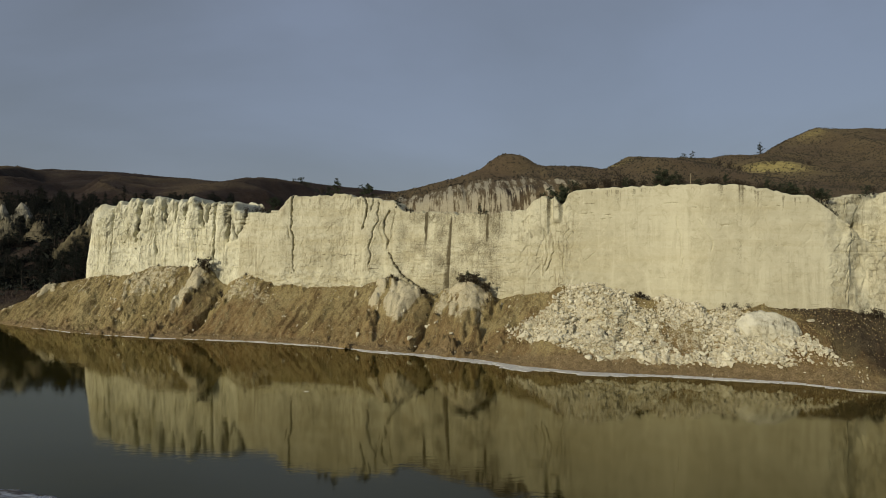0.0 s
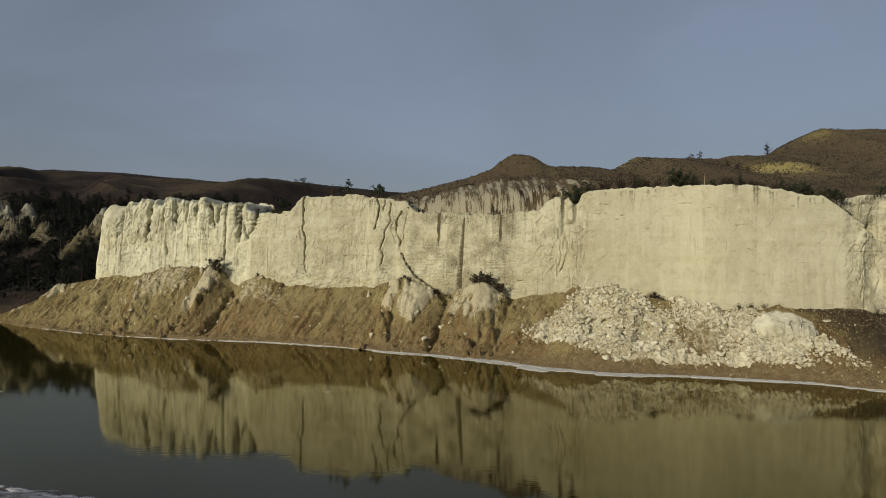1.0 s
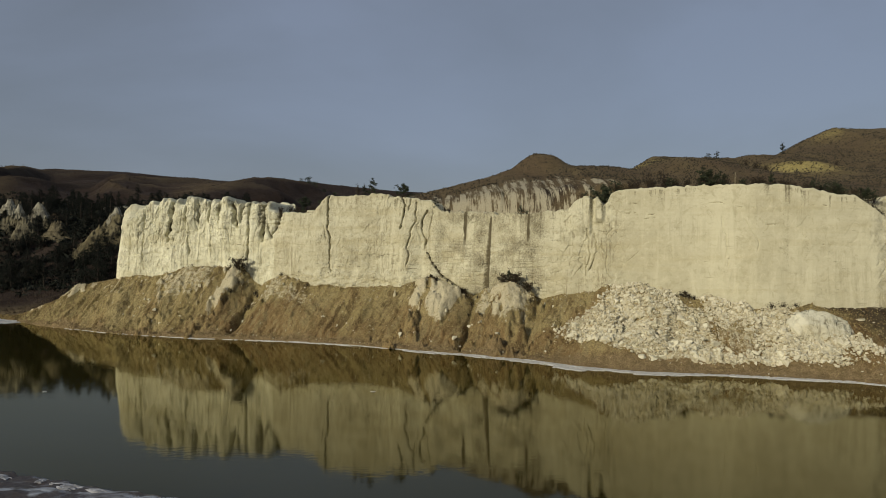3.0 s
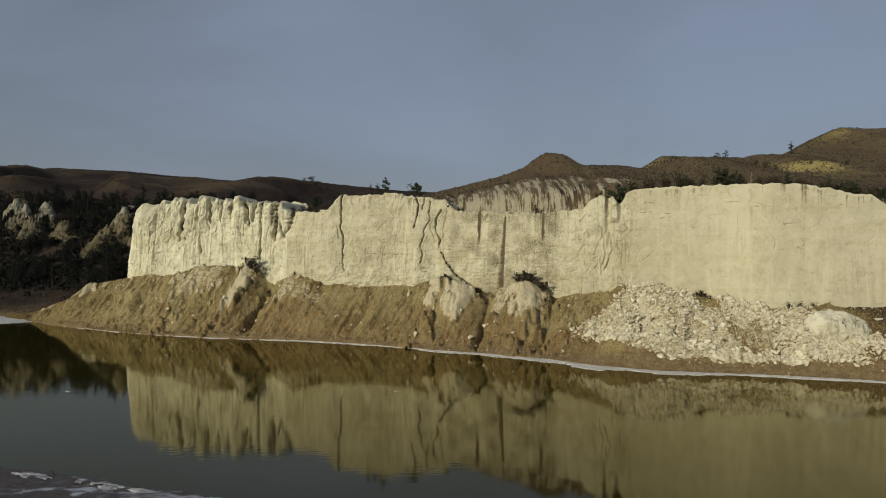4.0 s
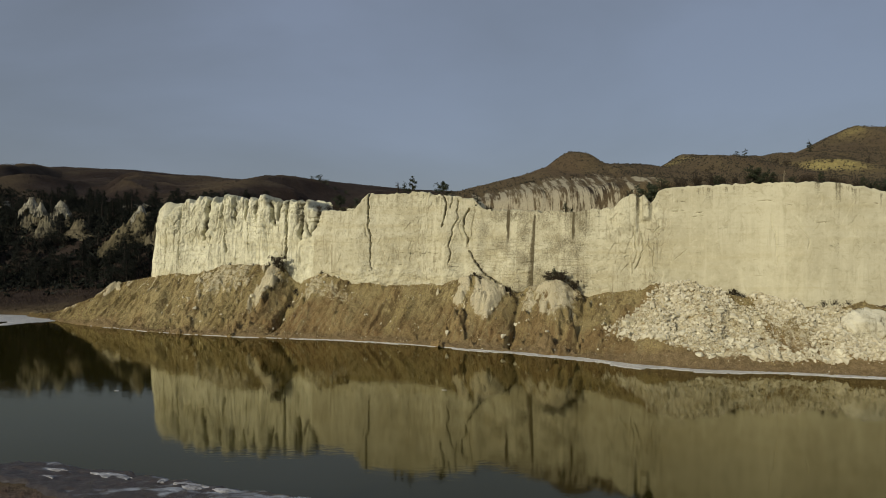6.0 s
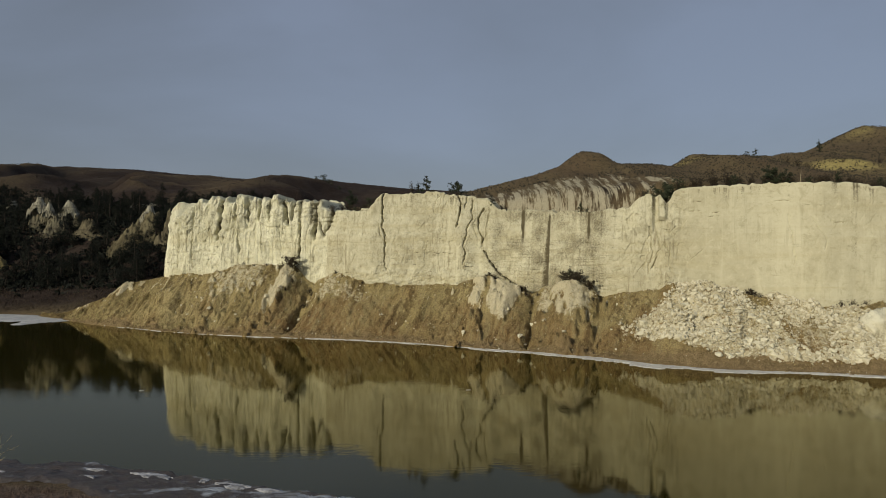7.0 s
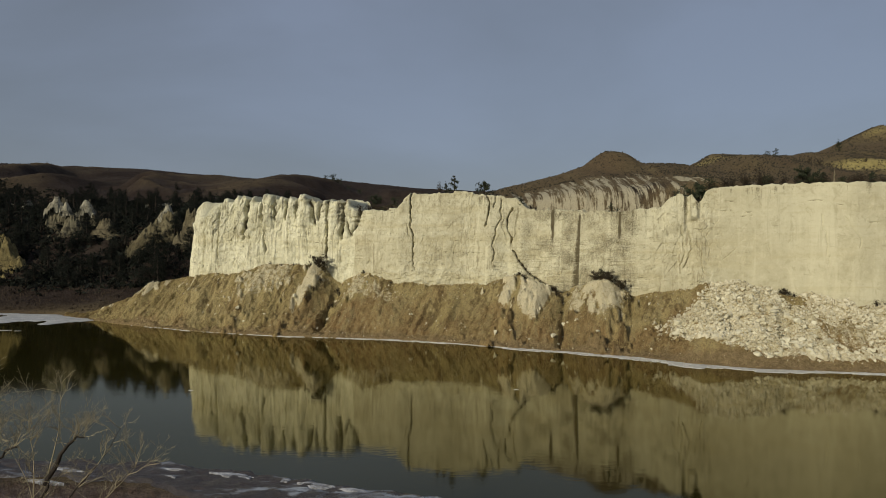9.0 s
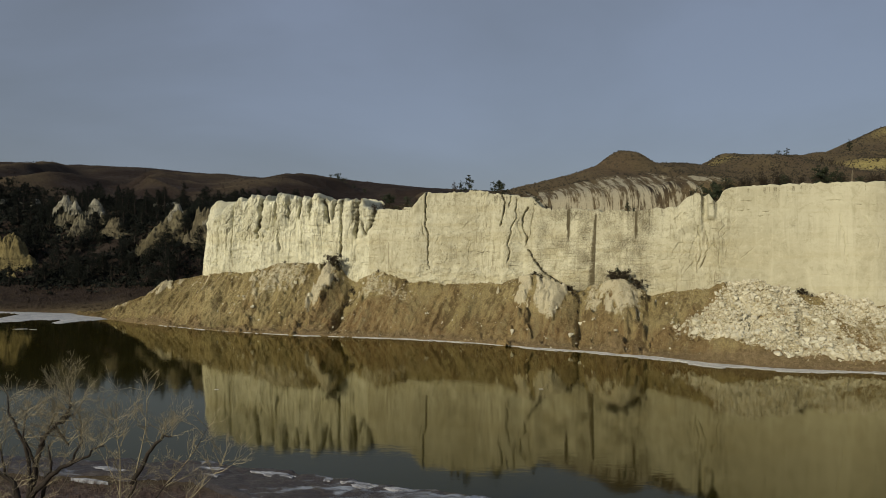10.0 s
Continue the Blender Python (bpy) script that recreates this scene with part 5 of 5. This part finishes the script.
    return tagged(ob, label, "rock outcrop", "valley outcrops")


# the bodies carry the valley's shade in their colour
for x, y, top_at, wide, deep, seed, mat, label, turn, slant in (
        (-206, 335, 43.5, 13, 9, 4, DIMMED_GREY, "jagged pale outcrop among dark conifers", 10, 0.85), (-193, 334, 42.5, 9, 7, 9, DIMMED_GREY, "pale rock tower among dark conifers", 0, 0.75),
        (-196, 328, 36, 13, 8, 14, DIMMED_GREY, "weathered grey rock buttress among conifers", 20, 0.9), (-181, 325, 34.5, 17, 10, 19, DIMMED_BROWN, "banded brown rock buttress above the conifers", -20, 0.95),
        (-148, 312, 38, 18, 15, 23, DIMMED_BANDED, "banded yellow-brown rock cone beside the bluff", 10, 0.92),
        (-131, 301, 36.5, 18, 10, 31, DIMMED_BROWN, "shaded brown rock wall behind the bluff", 0, 0.6), (-213, 300, 25.5, 19, 11, 41, DIMMED_GOLD, "sunlit yellowish rock knob at the edge of the wood", -12, 0.75)):
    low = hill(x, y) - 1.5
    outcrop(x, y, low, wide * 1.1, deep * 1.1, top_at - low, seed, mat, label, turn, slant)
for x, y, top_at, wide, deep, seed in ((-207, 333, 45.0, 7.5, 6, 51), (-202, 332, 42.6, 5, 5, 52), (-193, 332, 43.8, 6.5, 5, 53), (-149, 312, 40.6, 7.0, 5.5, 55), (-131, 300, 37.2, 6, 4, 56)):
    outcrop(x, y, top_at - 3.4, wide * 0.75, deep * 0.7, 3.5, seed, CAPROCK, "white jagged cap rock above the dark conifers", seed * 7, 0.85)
for x, y, s in ((-258, 372, 5), (-246, 380, 5), (-250, 374, 3.0), (-178, 372, 5), (-171, 374, 4), (-240, 366, 2.6)):
    outcrop(x, y, hill(x, y) - 1, s * 1.6, s, 0.5 * s + 1.6, int(abs(x)), CAPROCK, "small whitish rock among the dark trees", x)
for x, y, s in ((-57.5, 222.5, 4.2), (-60.5, 221, 3.0)):
    outcrop(x, y, 33.5, s * 1.7, s, s, int(abs(x)), BLUFF, "small whitish rock ledge behind the notched wall", x)

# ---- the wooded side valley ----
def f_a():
    return juniper("conifer", 7.0, 4.6, 41, DIMMED_FOREST, "dark conifer in the wooded side valley", 0.6, 126, 12, 0.62)


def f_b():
    return juniper("conifer", 5.4, 4.8, 43, DIMMED_FOREST, "broad dark conifer in the wooded side valley", 0.35, 126, 12, 0.62)


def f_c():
    return juniper("conifer", 8.4, 4.2, 47, DIMMED_FOREST, "tall dark conifer in the wooded side valley", 0.75, 126, 12, 0.62)


def wooded(x, y):
    shore_ = shore_y(np.minimum(x, -146))
    d = y - shore_
    return step(28, 44, d) * step(175, 135, d) * step(-104, -116, x - (y - 240) * 0.05) * (0.55 + 0.6 * vnoise(x / 22, y / 22, 0, 91))


rng = random.Random(12)
placed = []
tries = 0
while len(placed) < 285 and tries < 20000:
    tries += 1
    x, y = rng.uniform(-330, -108), rng.uniform(268, 410)
    if rng.random() > float(wooded(np.array([x]), np.array([y]))[0]) or any((x - a) ** 2 + (y - c) ** 2 < 14 for a, c in placed):
        continue
    if x < -196 and abs(y - 293) < 7 and x > -226:
        continue
    placed.append((x, y))
    key = rng.choice("aabbc")
    plant({"a": f_a, "b": f_b, "c": f_c}[key], "forest_" + key, x, y, hill(x, y) - 0.2, rng.uniform(0.95, 1.6), rng.uniform(0, 360), "", "valley conifers")

# undergrowth between the trees
nr = np.random.RandomState(8)
ux, uy = nr.uniform(-340, -104, 30000), nr.uniform(266, 425, 30000)
keep = nr.uniform(0, 1, 30000) < wooded(ux, uy) * 0.8 + 0.05
ux, uy = ux[keep][:9000], uy[keep][:9000]
uz = ground_z(ux, uy)
under = part("undergrowth", tri_mesh("undergrowth", needles(np.stack((ux, uy, uz + 0.6), -1), nr.uniform(1.2, 2.6, len(ux)), 8, nr, 0.6), DIMMED_FOREST))
tagged(under, "dark undergrowth beneath the valley conifers", "undergrowth", "", "stuff")


# ---- grass and sage ----
def tufts(cx, cy, cz, high, wide, blades, nr):
    n = len(cx)
    c = np.repeat(np.stack((cx, cy, cz), -1), blades, 0)
    hgt = np.repeat(high, blades) * nr.uniform(0.6, 1.15, n * blades)
    a = nr.uniform(0, 6.28, n * blades)
    off = np.stack((np.cos(a), np.sin(a), 0 * a), -1)
    foot_ = c + off * (np.repeat(high, blades) * nr.uniform(0, 0.35, n * blades))[:, None]
    tip = foot_ + off * (hgt * nr.uniform(0.05, 0.5, n * blades))[:, None]
    tip[:, 2] += hgt
    turn = nr.uniform(0, 6.28, n * blades)
    side = np.stack((np.cos(turn), np.sin(turn), 0 * a), -1) * (hgt * wide)[:, None]
    foot_[:, 2] -= 0.08
    return np.stack((foot_ - side, foot_ + side, tip), 1)


nr = np.random.RandomState(4)
ii, jj = nr.randint(4, 85, 120000), nr.randint(0, tx.shape[1], 120000)
bare = chalk[ii, jj]
thick = (0.55 + 0.5 * vnoise(tx[ii, jj] / 6, ty[ii, jj] / 6, 0, 95)) * (1 - 1.1 * bare) * (1 - 0.8 * pile(tx[ii, jj], ty[ii, jj])) * (1 - 0.75 * step(72, 80, tx[ii, jj]))
keep = nr.uniform(0, 1, len(ii)) < thick * (1 - 0.75 * sand[ii, jj])
ii, jj = ii[keep], jj[keep]
gx_, gy_, gz_ = tx[ii, jj] + nr.uniform(-0.15, 0.15, len(ii)), ty[ii, jj], tz[ii, jj]
half = len(ii) * 3 // 5
slope_grass = part("dry_grass", tri_mesh("dry_grass", tufts(gx_[:half], gy_[:half], gz_[:half], nr.uniform(0.10, 0.32, half), 0.2, 5, nr), GRASS))
tagged(slope_grass, "tufts of straw-coloured dry grass on the slope", "grass", "", "stuff")
rest = len(ii) - half
slope_brush = part("low_brush", tri_mesh("low_brush", tufts(gx_[half:], gy_[half:], gz_[half:], nr.uniform(0.10, 0.32, rest), 0.2, 5, nr), WILLOW))
tagged(slope_brush, "reddish-brown low brush on the slope", "brush", "", "stuff")

hx, hy = nr.uniform(-60, 215, 60000), nr.uniform(185, 345, 60000)
beh = hy - cliff_y(hx)
keep = (beh > 7) & (hy < np.interp(hx, RIDGE[:, 0], RIDGE[:, 1]) + 14) & (nr.uniform(0, 1, 60000) < 0.4 + 0.4 * vnoise(hx / 9, hy / 9, 0, 96))
keep &= nr.uniform(0, 1, 60000) > 1.3 * bell(hx, 8, 30) * step(30, 20, beh) + 0.8 * bell(hx, 116, 9) * bell(hy, 244, 6)
hx, hy = hx[keep][:30000], hy[keep][:30000]
hz = ground_z(hx, hy)
sage = part("sagebrush", tri_mesh("sagebrush", tufts(hx, hy, hz, nr.uniform(0.18, 0.48, len(hx)), 0.6, 5, nr), SAGE))
tagged(sage, "grey-brown sagebrush dotted over the hills", "sagebrush", "", "stuff")
fx_, fy_ = nr.uniform(-520, -60, 16000), nr.uniform(250, 720, 16000)
ok = np.where(fy_ < 330, fx_ < -120, True)
fx_, fy_ = fx_[ok], fy_[ok]
bx, by = nr.uniform(-330, -122, 26000), nr.uniform(238, 300, 26000)
on = (by > shore_y(bx) + 3) & (nr.uniform(0, 1, 26000) < 0.55 + 0.5 * vnoise(bx / 7, by / 4, 0, 111))
bx, by = bx[on], by[on]
cove = part("dry_grass", tri_mesh("cove_grass", tufts(bx, by, ground_z(bx, by), nr.uniform(0.2, 0.6, len(bx)), 0.25, 4, nr), leafy("dull_grass", (0.085, 0.062, 0.040), (0.042, 0.031, 0.022))))
tagged(cove, "dull brown grass and brush on the cove's bank", "grass", "", "stuff")
far_sage = part("sagebrush", tri_mesh("far_sagebrush", tufts(fx_, fy_, ground_z(fx_, fy_), nr.uniform(0.3, 0.75, len(fx_)), 0.5, 4, nr), leafy("dark_sage", (0.065, 0.048, 0.037), (0.045, 0.035, 0.028))))
tagged(far_sage, "dark sagebrush on the distant hillside", "sagebrush", "", "stuff")


# ---- ice along the shores ----
def ice_band(name, x0, x1, width, edge_y, side, seed, label, z_=0.07):
    """A thin shelf of ice that follows the water's edge, with a ragged outer rim."""
    q = np.arange(x0, x1, 0.35)
    w = width * (0.62 + 0.45 * fbm(q / 7, seed, 0, 4, seed)) * step(x0, x0 + 4, q) * step(x1, x1 - 4, q)
    rows_ = []
    for f, zz in ((-0.15, -0.25), (0.0, -0.02), (0.06, z_), (0.25, z_ + 0.02), (0.5, z_), (0.75, z_ + 0.02), (0.97, z_), (1.0, -0.04)):
        yy = edge_y(q) + side * (-1.2 + f * (np.maximum(w, 0.05) + 1.2))
        rows_.append(np.stack((q, yy, zz + 0.05 * vnoise(q / 1.1, f * 9, 0, seed) * (zz > 0)), -1))
    ob = part(name, grid_mesh(name, np.stack(rows_), ICE))
    return tagged(ob, label, "ice", "shore ice")


def plate(rng, long, wide):
    """One thin, ragged plate of ice."""
    n = 14
    ring = []
    for i in range(n):
        a = 2 * math.pi * i / n
        r = 1 + rng.uniform(-0.28, 0.28)
        ring.append((math.cos(a) * long / 2 * r, math.sin(a) * wide / 2 * r))
    verts = [(x, y, -0.1) for x, y in ring] + [(x, y, 0.05) for x, y in ring] + [(x * 0.85, y * 0.85, 0.09) for x, y in ring]
    faces = [(i, (i + 1) % n, (i + 1) % n + n, i + n) for i in range(n)] + [(i + n, (i + 1) % n + n, (i + 1) % n + 2 * n, i + 2 * n) for i in range(n)] + [tuple(range(2 * n, 3 * n))]
    return soup("ice_plate", verts, faces, ICE)


rng = random.Random(31)
plates = [plate(rng, 1.0, 1.0) for i in range(9)]
for x0, x1, reach, count in ((-122, -80, 1.4, 40), (-80, -50, 2.6, 50), (-50, -20, 3.4, 70), (-20, 5, 5.0, 110), (4, 34, 7.5, 190), (32, 72, 4.5, 150), (68, 100, 4.5, 90)):
    shelf = thing("shore_ice", "broken white ice plates along the far shore", "ice", "shore ice")
    for i in range(count):
        x = x0 + (x1 - x0) * (i + rng.random()) / count
        swell = reach * (0.6 + 0.6 * float(vnoise(x / 7, 0.5, 0, 44)))
        off = rng.uniform(-0.3, 1.0) * swell
        slope_ = (float(shore_y(x + 1)) - float(shore_y(x - 1))) / 2
        ob = part("ice_plate", rng.choice(plates), shelf)
        ob.matrix_basis = pose(x, float(shore_y(x)) - off + 0.4, rng.uniform(0.0, 0.03), 0, 0, math.degrees(math.atan(slope_)) + rng.gauss(0, 4)) @ Matrix.Diagonal((rng.choice((0.6, 1.2, 2.4, 4.5)) * rng.uniform(0.6, 1.4), rng.uniform(0.15, 0.95) * (0.5 + 0.24 * reach), 1, 1))
ice_band("shore_ice", -330, -138, 30, lambda q: shore_y(q) + 0.5, -1, 27, "broad sheet of white ice in the cove")
for x, y, s in ((-150, 196, 1.8), (-146, 195, 0.9), (-74, 116, 0.35), (-22, 118, 0.4)):
    m_ = soup("ice_floe", [(s * math.cos(a) * (1 + 0.2 * math.sin(3 * a)), 0.35 * s * math.sin(a), zz) for zz in (-0.05, 0.05) for a in np.linspace(0, 6.0, 9)],
              [tuple(range(9, 18))] + [(i, (i + 1) % 9, (i + 1) % 9 + 9, i + 9) for i in range(9)], ICE)
    ob = part("ice_floe", m_)
    ob.matrix_basis = pose(x, y, 0, 0, 0, 10)
    tagged(ob, "small white ice floe on the water", "ice", "ice floes")

# ---- the near bank ----
NEAR_ICE, k, b = material("bank_ice", 0.4, 0.4)
g = k.noise(k.coords((0.12, 0.4, 1)), 1.0, 6, 0.6, 0.6)
g2 = k.noise(k.coords((0.5, 1.3, 1)), 1.0, 8, 0.8, 1.2)
tone = k.mix(k.ramp(g, 0.37, 0.47), (0.33, 0.36, 0.40), (0.055, 0.045, 0.04))
k.link(k.mix(k.ramp(g2, 0.60, 0.66, 0, 0.6), tone, (0.42, 0.42, 0.43)), b.inputs["Base Color"])
k.link(k.bump(g2, 0.8, 0.3), b.inputs["Normal"])
q = np.arange(-140, 20, 0.25)
rows_ = []
for f in np.linspace(-0.03, 1.0, 34):
    yy = near_y(q) + 0.8 + 0.7 * fbm(q / 3, 2.2, 0, 4, 63) - f * (np.interp(q, (-90, -62, -50, -30), (4.5, 6.5, 10, 11)) + 1.5 * vnoise(q / 8, 0.4, 0, 61))
    zz = np.interp(f, (-0.03, 0.0, 0.03, 0.9, 1.0), (-0.3, 0.1, 0.42, 0.62, 0.3)) + 0.16 * fbm(q / 1.4, yy / 0.8, 0, 4, 67) * (f > 0)
    rows_.append(np.stack((q, yy, zz), -1))
near_ice = thing("bank_ice", "grey broken ice and mud along the near bank", "ice", "shore ice")
sheet = np.stack(rows_)
for a in range(0, sheet.shape[1] - 1, 64):
    part("ice_sheet", grid_mesh("ice_sheet", sheet[:, a:a + 65], NEAR_ICE), near_ice)

SNOW, k, b = material("crusted_snow", 0.7, 0.2)
g = k.noise(k.coords(), 1.4, 6, 0.7)
k.link(k.mix(k.ramp(g, 0.42, 0.62), (0.36, 0.37, 0.39), (0.16, 0.16, 0.165)), b.inputs["Base Color"])
k.link(k.bump(g, 0.6, 0.25), b.inputs["Normal"])
rng = random.Random(55)
for i in range(26):
    x = rng.uniform(-100, -20)
    y = float(near_y(x)) - rng.choice((0.4, 0.8, 1.6, 2.6, 4.0, 6.0, 9.0)) * rng.uniform(0.6, 1.2)
    n = 18
    long, wide = rng.uniform(0.4, 2.2), rng.uniform(0.15, 0.5)
    ring = [(math.cos(2 * math.pi * j / n) * long * (1 + rng.uniform(-0.35, 0.35)), math.sin(2 * math.pi * j / n) * wide * (1 + rng.uniform(-0.35, 0.35))) for j in range(n)]
    verts = [(a, c, -0.35) for a, c in ring] + [(a, c, 0.04) for a, c in ring] + [(a * 0.6, c * 0.6, 0.11 + rng.uniform(-0.03, 0.03)) for a, c in ring] + [(0, 0, 0.12)]
    faces = [(j + r * n, (j + 1) % n + r * n, (j + 1) % n + (r + 1) * n, j + (r + 1) * n) for r in (0, 1) for j in range(n)] + [(2 * n + j, 2 * n + (j + 1) % n, 3 * n) for j in range(n)]
    ob = part("snow_patch", soup("snow_patch", verts, faces, SNOW))
    ob.matrix_basis = pose(x, y, 0.44 + 0.02 * max(0.0, float(near_y(x)) - y), 0, 0, rng.gauss(-18, 8))
    tagged(ob, "crusted white snow patch on the icy near bank", "snow", "snow patches")

nr = np.random.RandomState(15)
nx = nr.uniform(-120, 0, 14000)
ny = near_y(nx) - np.interp(nx, (-90, -62, -50, -30), (4.8, 7, 10, 11)) - np.abs(nr.normal(0, 14, 14000))
near_grass = part("dry_grass", tri_mesh("near_grass", tufts(nx, ny, ground_z(nx, ny), nr.uniform(0.1, 0.4, len(nx)), 0.08, 8, nr), leafy("reddish_grass", (0.17, 0.12, 0.098), (0.12, 0.085, 0.068))))
tagged(near_grass, "reddish dry grass and willow shoots on the near bank", "grass", "", "stuff")


def cottonwood(name, at, limbs, seed, label, twig_count):
    """A bare old tree. Each limb: root, one bend or more, tip, and the radius at its root."""
    rng = random.Random(seed)
    ob = thing(name, label, "tree", at=pose(*at))
    fine = []

    def grow(p, d, length, r, depth):
        end = p + d * length
        mid_ = p.lerp(end, 0.5) + Vector((rng.gauss(0, 1), rng.gauss(0, 1), rng.gauss(0, 1))) * length * 0.07
        fine.append(tube((p, mid_, end), (r, r * 0.75, r * 0.35), 3))
        if depth:
            for i in range(rng.choice((2, 3, 3))):
                a = p.lerp(end, rng.uniform(0.35, 1.0))
                way = (d + Vector((rng.gauss(0, 0.55), rng.gauss(0, 0.55), rng.gauss(0.25, 0.4)))).normalized()
                grow(a, way, length * rng.uniform(0.45, 0.72), max(r * 0.55, 0.006), depth - 1)

    for i, (r, pts) in enumerate(limbs):
        pts = [Vector(p) for p in pts]
        r *= 0.85
        full = []
        for a, c in zip(pts, pts[1:]):
            for s in range(4):
                full.append(a.lerp(c, s / 4) + Vector((rng.gauss(0, 1), rng.gauss(0, 1), rng.gauss(0, 1))) * r * 0.35)
        full.append(pts[-1])
        radii = [r * (1 - 0.8 * s / (len(full) - 1)) for s in range(len(full))]
        limb = part("trunk" if i == 0 else "limb", soup("limb", *tube(full, radii, 8), BARK if r > 0.04 else TWIG, True), ob)
        fine.clear()
        total = twig_count if r > 0.035 else twig_count // 2
        for s in range(total):
            j = rng.randint(len(full) // 3, len(full) - 1)
            way = Vector((rng.gauss(0, 0.6), rng.gauss(0, 0.6), abs(rng.gauss(0.7, 0.4)))).normalized()
            grow(full[j], way, rng.uniform(0.6, 1.45), rng.uniform(0.014, 0.023), 3)
        part("twig_spray", soup("twig_spray", *joined(fine), TWIG), limb, "pale straw-coloured bare twigs", "stuff")
    return ob


cottonwood("cottonwood_tree", (-59.7, 35.5, 1.1), (
    (0.34, ((0, 0, -0.5), (0.3, 0.1, 5.0), (0.45, 0, 9.2))), (0.22, ((0.4, 0, 8.6), (-0.4, 0.2, 10.2), (-1.6, 0.1, 11.4))), (0.20, ((0.4, 0, 9.0), (0.7, 0.1, 11.2), (1.0, 0.2, 12.4), (1.9, 0.1, 13.3), (2.6, 0, 13.6))),
    (0.17, ((0.5, 0, 9.6), (1.9, -0.3, 11.0), (3.2, -0.4, 11.6), (4.2, -0.3, 12.2))), (0.13, ((0.6, 0, 10.3), (0.1, 0.2, 12.2), (-0.6, 0.2, 13.4), (-0.7, 0.2, 14.5))), (0.10, ((0.9, 0.1, 12.0), (1.5, -0.2, 12.9), (1.7, -0.2, 13.6))),
    ) + ((0.12, ((1.9, 0.1, 13.2), (2.3, 0.2, 14.0), (2.2, 0.1, 14.8))), (0.12, ((0.3, 0, 8.0), (-1.2, -0.3, 9.6), (-2.4, -0.5, 10.6))), (0.10, ((1.6, 0.1, 13.0), (2.1, -0.1, 12.6), (2.4, -0.1, 12.1))), (0.16, ((0.2, 0, 7.6), (0.9, 0.3, 9.4), (1.3, 0.4, 10.8), (1.2, 0.3, 12.0))), (0.15, ((0.1, 0, 7.4), (-0.9, 0.2, 8.8), (-2.2, 0.3, 9.4), (-3.2, 0.2, 10.6))),
    (0.08, ((0.7, 0.1, 11.2), (0.3, -0.2, 12.6), (0.5, -0.3, 13.8))), (0.08, ((2.6, -0.3, 11.3), (3.0, -0.1, 12.3), (2.9, 0, 13.3))), (0.07, ((-0.8, 0.2, 10.6), (-1.1, 0.3, 12.0), (-1.8, 0.2, 13.0)))), 5,
    "bare gnarled cottonwood with dark limbs and pale twigs", 15)
cottonwood("cottonwood_tree", (-56.9, 35.0, 1.1), (
    (0.30, ((0, 0, -0.5), (0.9, 0.1, 5.0), (2.0, 0, 8.6), (3.0, -0.1, 10.6))), (0.15, ((2.8, 0, 10.4), (3.6, -0.1, 12.0), (4.3, -0.1, 12.8), (4.7, -0.1, 12.7))), (0.045, ((2.2, 0.1, 9.0), (2.1, 0.3, 11.5), (1.8, 0.3, 13.4))),
    (0.04, ((3.0, -0.1, 11.0), (3.3, 0.2, 13.0), (3.4, 0.2, 14.8))), (0.06, ((2.4, 0, 7.6), (4.4, -0.2, 10.4), (5.6, -0.2, 11.8), (6.4, -0.2, 13.2))), (0.045, ((4.0, 0, 8.4), (5.6, 0.3, 9.8), (6.9, 0.3, 11.2))), (0.04, ((2.6, 0, 8.0), (2.2, -0.3, 10.5), (1.3, -0.3, 12.3)))), 9,
    "leaning bare cottonwood with upright pale shoots", 17)
